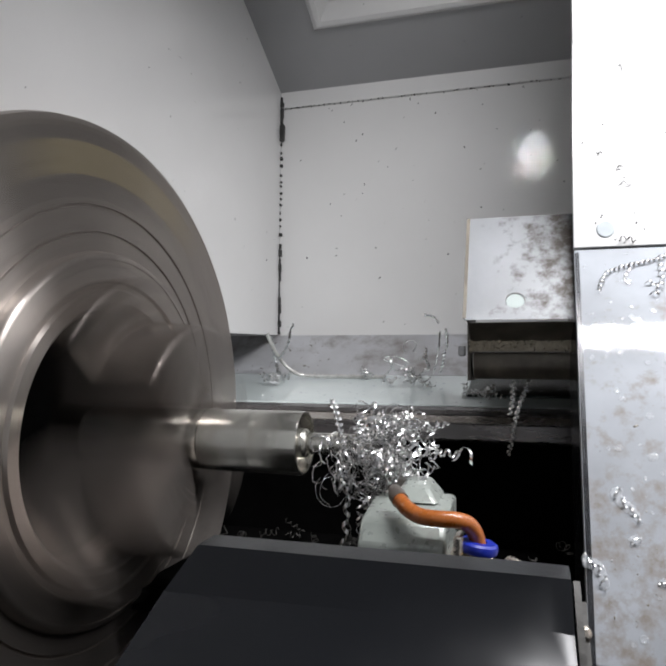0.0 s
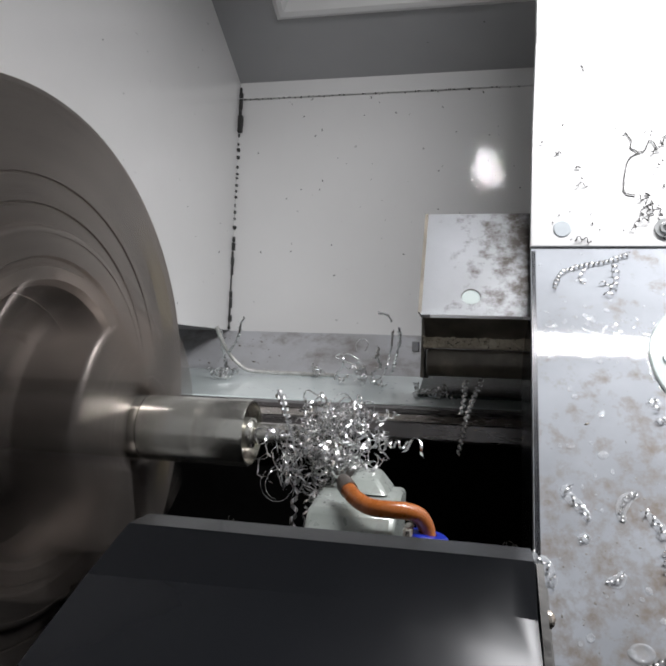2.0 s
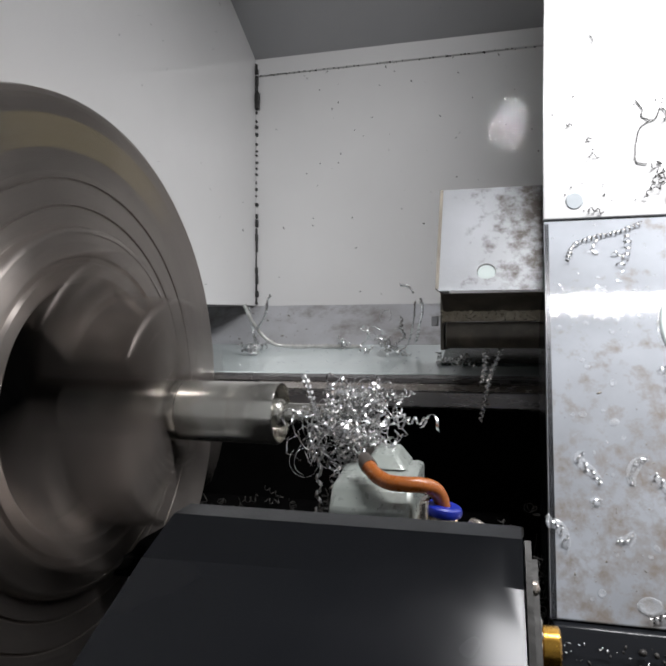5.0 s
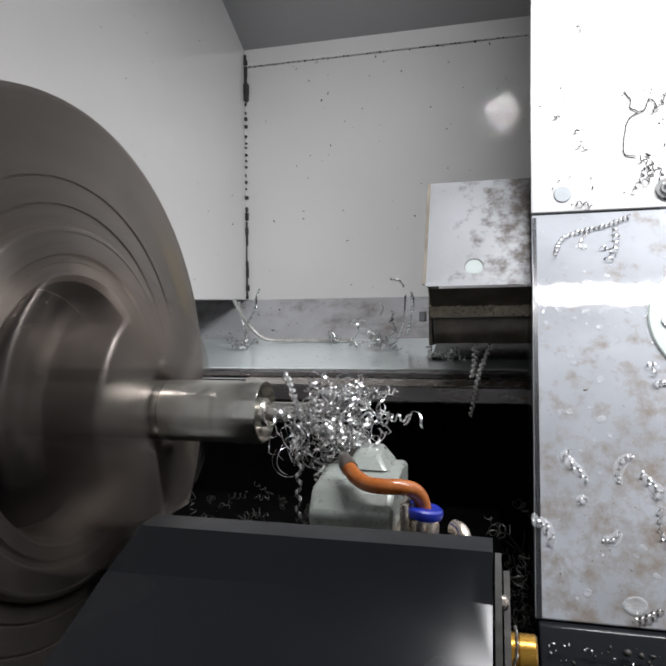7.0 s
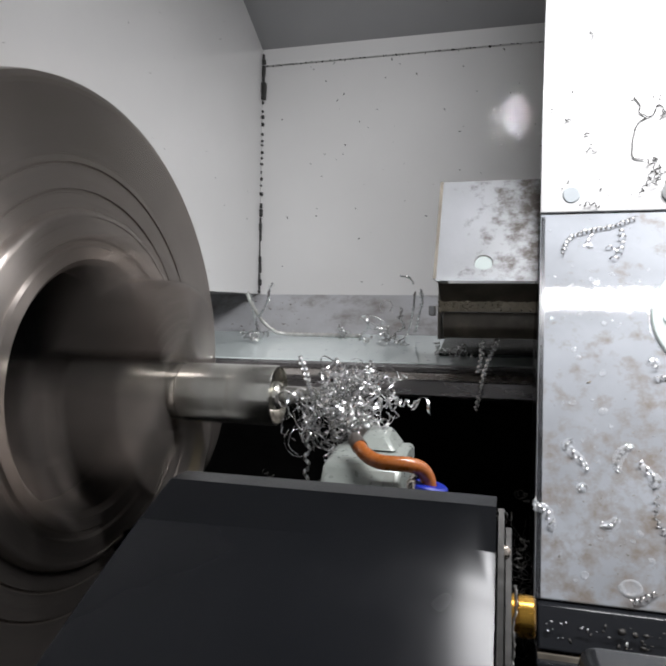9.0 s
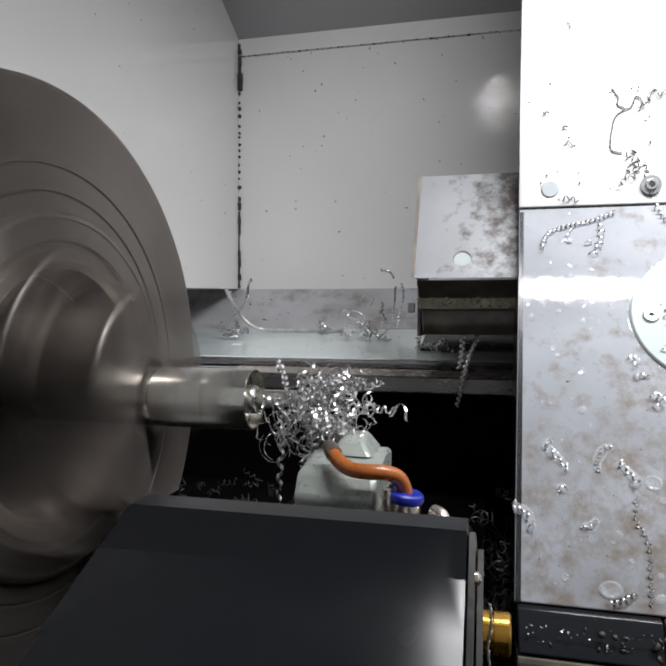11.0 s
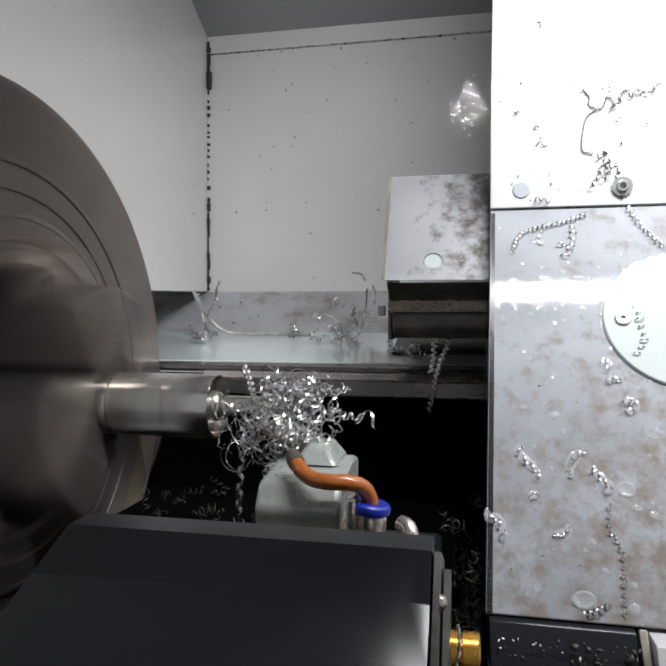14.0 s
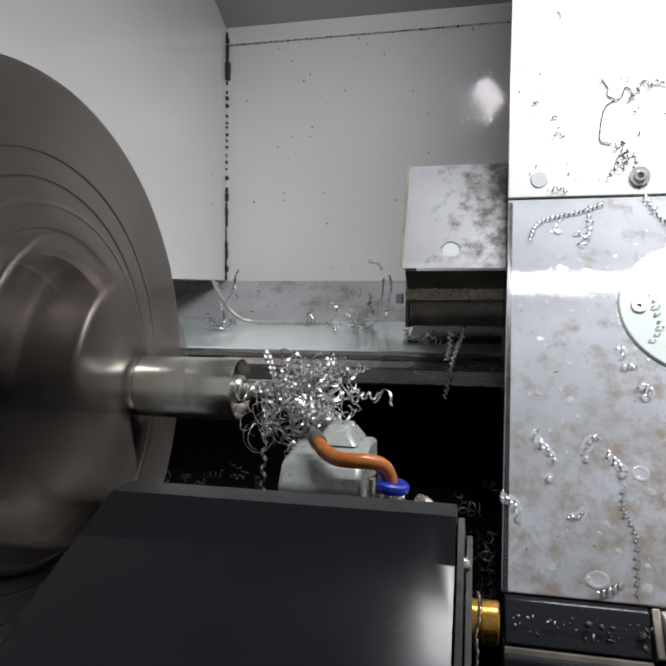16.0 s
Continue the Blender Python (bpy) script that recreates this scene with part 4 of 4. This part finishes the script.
def sheet_y(z):
    return 0.0655 + 0.001 * (z - 1.1836) / 0.0564 if z < 1.24 else 0.0665 - 0.0075 * min(1, (z - 1.24) / 0.0345)


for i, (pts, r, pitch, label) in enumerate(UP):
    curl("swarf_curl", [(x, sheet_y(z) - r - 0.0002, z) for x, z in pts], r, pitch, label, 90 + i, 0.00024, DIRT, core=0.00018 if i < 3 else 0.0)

# specks on walls, drops on the steel cover, chips in the pit
def specks(name, count, place, size, mat, label, seed, flat=0.35):
    rng = random.Random(seed)
    bm = bmesh.new()
    for _ in range(count):
        c, nrm = place(rng)
        s = size * rng.uniform(0.4, 1.5) * (2.0 if rng.random() < 0.06 else 1)
        q = bmesh.ops.create_icosphere(bm, subdivisions=1, radius=1)["verts"]
        rot = Vector(nrm).to_track_quat("Z", "Y").to_matrix()
        tw = rng.uniform(0, 6.28)
        el = rng.uniform(1, 2.6)
        for v in q:
            w = Vector((v.co.x * el, v.co.y, v.co.z * flat)) * s
            w = Vector((w.x * math.cos(tw) - w.y * math.sin(tw), w.x * math.sin(tw) + w.y * math.cos(tw), w.z))
            v.co = Vector(c) + rot @ w
    return tagged(link(name, bm, mat, None, "", 180), label, "swarf specks", "", "stuff")


specks("wall_specks", 150, lambda r: ((r.uniform(LX, 0.30), WY, r.uniform(1.16, 1.3648)), (0, -1, 0)), 0.00038, DIRT, "fine dark chip specks on the back wall", 1)
specks("seam_specks", 130, lambda r: ((r.uniform(LX, 0.12), WY - 0.0012, 1.3500 + r.gauss(0, 0.0006)), (0, -1, 0)), 0.0004, DIRT, "dark chips caught along the seam of the back wall", 21)
specks("ledge_grime", 60, lambda r: (lambda u: ((r.gauss(-0.092, 0.022), WY - 0.039 * u, 1.1567 - 0.0315 * u), (0, -0.63, 0.78)))(r.uniform(0.1, 1)), 0.0003, GRIME, "greasy chip crumbs on the ledge", 22)
specks("ledge_chips", 26, lambda r: (lambda u: ((r.uniform(-0.12, 0.02), WY - 0.039 * u, 1.1567 - 0.0315 * u), (0, -0.63, 0.78)))(r.uniform(0.2, 1)), 0.0004, PALECHIP, "bright chip crumbs on the ledge", 23)
specks("way_drops", 120, lambda r: (lambda u: ((r.uniform(-0.11, 0.10), 0.2255 - 0.0755 * u, 1.1249 - 0.0170 * u), (0, -0.22, 0.97)))(r.uniform(0.05, 1)), 0.0004, OIL, "coolant drops on the way cover", 24)
specks("strip_crust", 420, lambda r: (Vector((0.0575 + 0.098 * r.random() ** 1.7, 0.0768, 1.1403 + r.uniform(-0.0024, 0.0024))), (0, -1, 0)), 0.00042, CRUST, "crusted pale grit on the strip under the cover", 51, 0.7)
specks("strip_grime", 110, lambda r: (Vector((0.0575 + 0.098 * r.random() ** 1.4, 0.0766, 1.1403 + r.uniform(-0.0027, 0.0027))), (0, -1, 0)), 0.00022, DIRT, "dark grit on the strip under the cover", 52, 0.7)
specks("wall_specks", 60, lambda r: ((LX, r.uniform(-0.05, WY), r.uniform(1.16, 1.45)), (1, 0, 0)), 0.0003, DIRT, "fine dark chip specks on the side wall", 2)
specks("hood_specks", 50, lambda r: (lambda y: ((r.uniform(LX, 0.3), y, 1.3629 + 0.46 * (WY - y)), (0, -0.42, -0.9)))(r.uniform(0.05, 0.26)), 0.0003, DIRT, "fine dark chip specks on the hood", 3)
specks("cover_specks", 90, lambda r: ((r.uniform(0.106, 0.26), 0.0652, r.uniform(1.185, 1.24)), (0, -1, 0)), 0.00028, DIRT, "fine dark chip specks on the white sheet", 4)
def drops(name, count, place, label, seed, size):
    """Coolant drops: low domes, many with a raised rim."""
    rng = random.Random(seed)
    bm = bmesh.new()
    rot = Matrix((Vector((1, 0, 0)), SLOPE, OUT)).transposed().to_4x4()
    for _ in range(count):
        c = place(rng)
        r = size * rng.choice((0.4, 0.5, 0.7, 1.0, 1.0, 1.6))
        h = r * rng.uniform(0.14, 0.28)
        el, tw = rng.uniform(1.0, 1.35), rng.uniform(0, 180)
        before = len(bm.verts)
        if rng.random() < 0.5 and r > size * 0.6:
            lathe([(-0.0001, r * 1.15), (h * 0.6, r * 1.02), (h, r * 0.88), (h * 0.55, r * 0.70), (h * 0.4, r * 0.3), (h * 0.5, 0.0)], 16, bm)
        else:
            lathe([(-0.0001, r), (h * 0.6, r * 0.8), (h * 0.92, r * 0.4), (h, 0.0)], 14, bm)
        bm.verts.ensure_lookup_table()
        m = Matrix.Translation(c) @ rot @ pose(0, 0, 0, 0, 0, tw) @ Matrix.Diagonal((el, 1, 1, 1)) @ pose(0, 0, 0, 0, -90, 0)
        bmesh.ops.transform(bm, matrix=m, verts=bm.verts[before:])
    return tagged(link(name, bm, OIL, None, "", 180), label, "coolant drops", "", "stuff")


drops("coolant_drops", 170, lambda r: on_panel(r.uniform(0.106, 0.25), r.uniform(0.003, 0.163)), "coolant drops scattered on the steel cover", 5, 0.00075)
# Drops added along the lamp's reflection, to fill out its ragged bright streak.
drops("reflection_drops", 110, lambda r: on_panel(r.uniform(0.105, 0.150), r.gauss(0.045, 0.006)), "coolant drops added along the lamp's reflection band on the steel cover", 6, 0.0007)
RINGS = [(0.1435, 0.0765), (0.1473, 0.0836), (0.1252, 0.0980), (0.1472, 0.1247), (0.1162, 0.1287), (0.1377, 0.1519), (0.1161, 0.1589), (0.1304, 0.1616), (0.1550, 0.1329), (0.1455, 0.1629),
         (0.1157, 0.0715), (0.1340, 0.0588), (0.1161, 0.0395), (0.1244, 0.0185), (0.1340, 0.0250)]
ring_at = iter(RINGS * 2)
drops("coolant_rings", 15, lambda r: on_panel(*next(ring_at)), "large coolant drops with raised rims on the steel cover", 9, 0.0017)
drops("plate_rim_drops", 130, lambda r: (lambda a: on_panel(0.1755 + 0.0306 * math.cos(a), 0.0568 + 0.0306 * math.sin(a)))(r.uniform(1.2, 5.1)), "coolant beads caught round the cover plate", 10, 0.0006)
specks("panel_grit", 420, lambda r: (on_panel(r.uniform(0.108, 0.25), 0.165 - abs(r.gauss(0, 0.040))), OUT), 0.00018, GRIME, "brown grit and fine chips on the lower steel cover", 31)
specks("plate_crumbs", 45, lambda r: (Vector((r.gauss(0.133, 0.010), -0.0255, r.uniform(1.0225, 1.034))), (0, -0.9, 0.4)), 0.00042, DIRT, "brown greasy chip crumbs on the black wiper plate", 13, 0.6)
specks("plate_chips", 22, lambda r: (Vector((r.uniform(0.102, 0.145), -0.0255, r.uniform(1.0235, 1.034))), (0, -0.9, 0.4)), 0.00035, CHIP, "small chips on the black wiper plate", 12, 0.5)


def pit_chips(name, lo, hi, n, seed, mat, r=(0.0008, 0.0022), label="tangled swarf lying in the chip pit, coloured dark for the shade there"):
    rng = random.Random(seed)
    bm = bmesh.new()
    for i in range(n):
        c = Vector([rng.uniform(a, b) for a, b in zip(lo, hi)])
        coil(wander(c, 0.0024, 5, rng), rng.uniform(*r), 0.004, 0.00025, bm=bm, rng=rng, per=10)
    return tagged(link(name, bm, mat, None, "", 60), label, "swarf", "", "stuff")


# Tray added under the swarf, black so it sinks into the pit's shade.
ob = structure("chip_tray", block((LX, 0.02, 1.020), (0.09, 0.14, 1.0300), 0.002), SHADEBLACK, "tray under the bar, coloured black for the pit's shade")
# Pit swarf takes the dark colour in place of real shade.
pit_chips("pit_swarf", (-0.07, 0.05, 1.031), (0.04, 0.12, 1.036), 40, 7, DIRT)
pit_chips("pit_swarf", (0.088, -0.02, 1.00), (0.104, 0.06, 1.055), 26, 8, DIRT)

rng = random.Random(61)
bm = bmesh.new()
for i in range(90):
    c = Vector((rng.uniform(0.090, 0.104), rng.uniform(0.0, 0.05), rng.uniform(0.995, 1.045)))
    d = Vector((rng.gauss(0, 0.6), rng.gauss(0, 0.4), rng.gauss(0, 1))).normalized() * rng.uniform(0.002, 0.006)
    tube([c - d, c + Vector((rng.gauss(0, 0.0006), 0, rng.gauss(0, 0.0006))), c + d], 0.00009, 4, bm)
tagged(link("needle_swarf", bm, PLATE, None, "", 60), "thin needle-like swarf in the gap beside the cover", "swarf", "", "stuff")
curl("swarf_curl", [(0.0908, -0.1075, 1.0745), (0.0910, -0.1078, 1.0700), (0.0904, -0.1080, 1.0660), (0.0907, -0.1078, 1.0615), (0.0903, -0.1075, 1.0570)], 0.0003, 0.0022, "thin wet chip strand hanging over the brass fitting", 71, 0.00028, PALECHIP, core=0.0002)

# ---- short coolant jet beside the tool ----
JET = Vector((-0.25, 0.0, 1.0)).normalized()


def build_jet():
    rng = random.Random(21)
    made = []
    for i in range(22):
        L = rng.uniform(0.0012, 0.0032) if i < 14 else rng.uniform(0.0045, 0.0080)
        w = rng.uniform(0.00035, 0.0007)
        pts = [JET * L * (u / 5) + Vector((rng.gauss(0, 0.0001), rng.gauss(0, 0.0001), 0)) for u in range(6)]
        bm = tube(pts, [w * 0.3, w * 0.8, w, w * 0.9, w * 0.7, w * 0.3], 8)
        made.append(tagged(link("coolant_drop", bm, SPRAY, None, "", 180), "flying drop of grey coolant beside the tool", "coolant drop", "coolant jet"))
    return made


jet = build_jet()

# ---- lamp housing ----
h = thing("machine_lamp", (0.301, -0.093, 1.4080), "slim LED work lamp under the hood", "work lamp")
h.matrix_world = lamp.matrix_world.copy()
part("housing", block((-0.205, -0.02, 0.003), (0.205, 0.02, 0.022), 0.003), GREY, h)


# ---- motion ----
def motions():
    spin = 79.2
    turns = [(f / FPS, pose(0, 0, AX, -spin * f, 0, 0)) for f in range(0, 481)]
    walk(chuck, turns)
    walk(bar, turns)
    rng = random.Random(2)
    shake = [(0.5 * i, rng.uniform(-1, 1), rng.uniform(-1, 1), rng.uniform(-1, 1)) for i in range(33)]
    for ob in [*tool_things, turret]:
        b = ob.matrix_world.copy()
        walk(ob, [(t, Matrix.Translation((-0.0022 * t / 16 if ob is not turret else 0, 0, 0)) @ b) for t in (0.0, 8.0, 16.0)])
    rng = random.Random(8)
    for i, ob in enumerate(jet):
        rest = Vector((0.0905, -0.075, 1.0350))
        far = 0.0 if i >= 14 else 1.0
        top = Vector((0.0760 + rng.gauss(0, 0.0016), -0.060 + rng.gauss(0, 0.003), 1.0985 + rng.gauss(0, 0.0045))) if far else Vector((0.0905, -0.062, 1.0580)).lerp(Vector((0.0790, -0.060, 1.0950)), (i - 14) / 7.5)
        mid = rest.lerp(top, 0.72)
        d = rng.uniform(0, 0.12)
        rows = [(0.0, rest), (12.2, rest), (12.5 + d, mid), (13.0 + d, top.lerp(mid, 0.35)), (13.5 + d, top), (13.8 + d, mid), (14.0 + d, rest), (16.0, rest)]
        walk(ob, [(t, Matrix.Translation(p)) for t, p in rows])
    drift = {1: ((0.0, 0.0081), (2.0, 0.0083), (4.0, 0.0080), (7.0, 0.0060), (9.0, 0.0051), (11.3, 0.0042), (14.5, 0.0034), (16.0, 0.0040)),
             2: ((0.0, 0.0056), (7.0, 0.0062), (11.3, 0.0070), (16.0, 0.0090))}
    for k, ob in enumerate(nest_things):
        b = ob.matrix_world.copy()
        rel = Matrix.Translation((0.031, -0.015, 1.0985))
        rows = []
        for t, a, c, d in shake:
            m = Matrix.Translation((-0.0022 * t / 16, 0, 0)) @ rel @ pose(0.0003 * a, 0, 0.0003 * c, 2.5 * d, 1.5 * a, 1.5 * c) @ rel.inverted() @ b
            if k in drift:
                ts, xs = zip(*drift[k])
                m = Matrix.Translation((float(np.interp(t, ts, xs)), 0, 0)) @ m
            rows.append((t, m))
        walk(ob, rows)


bpy.context.view_layer.update()
motions()
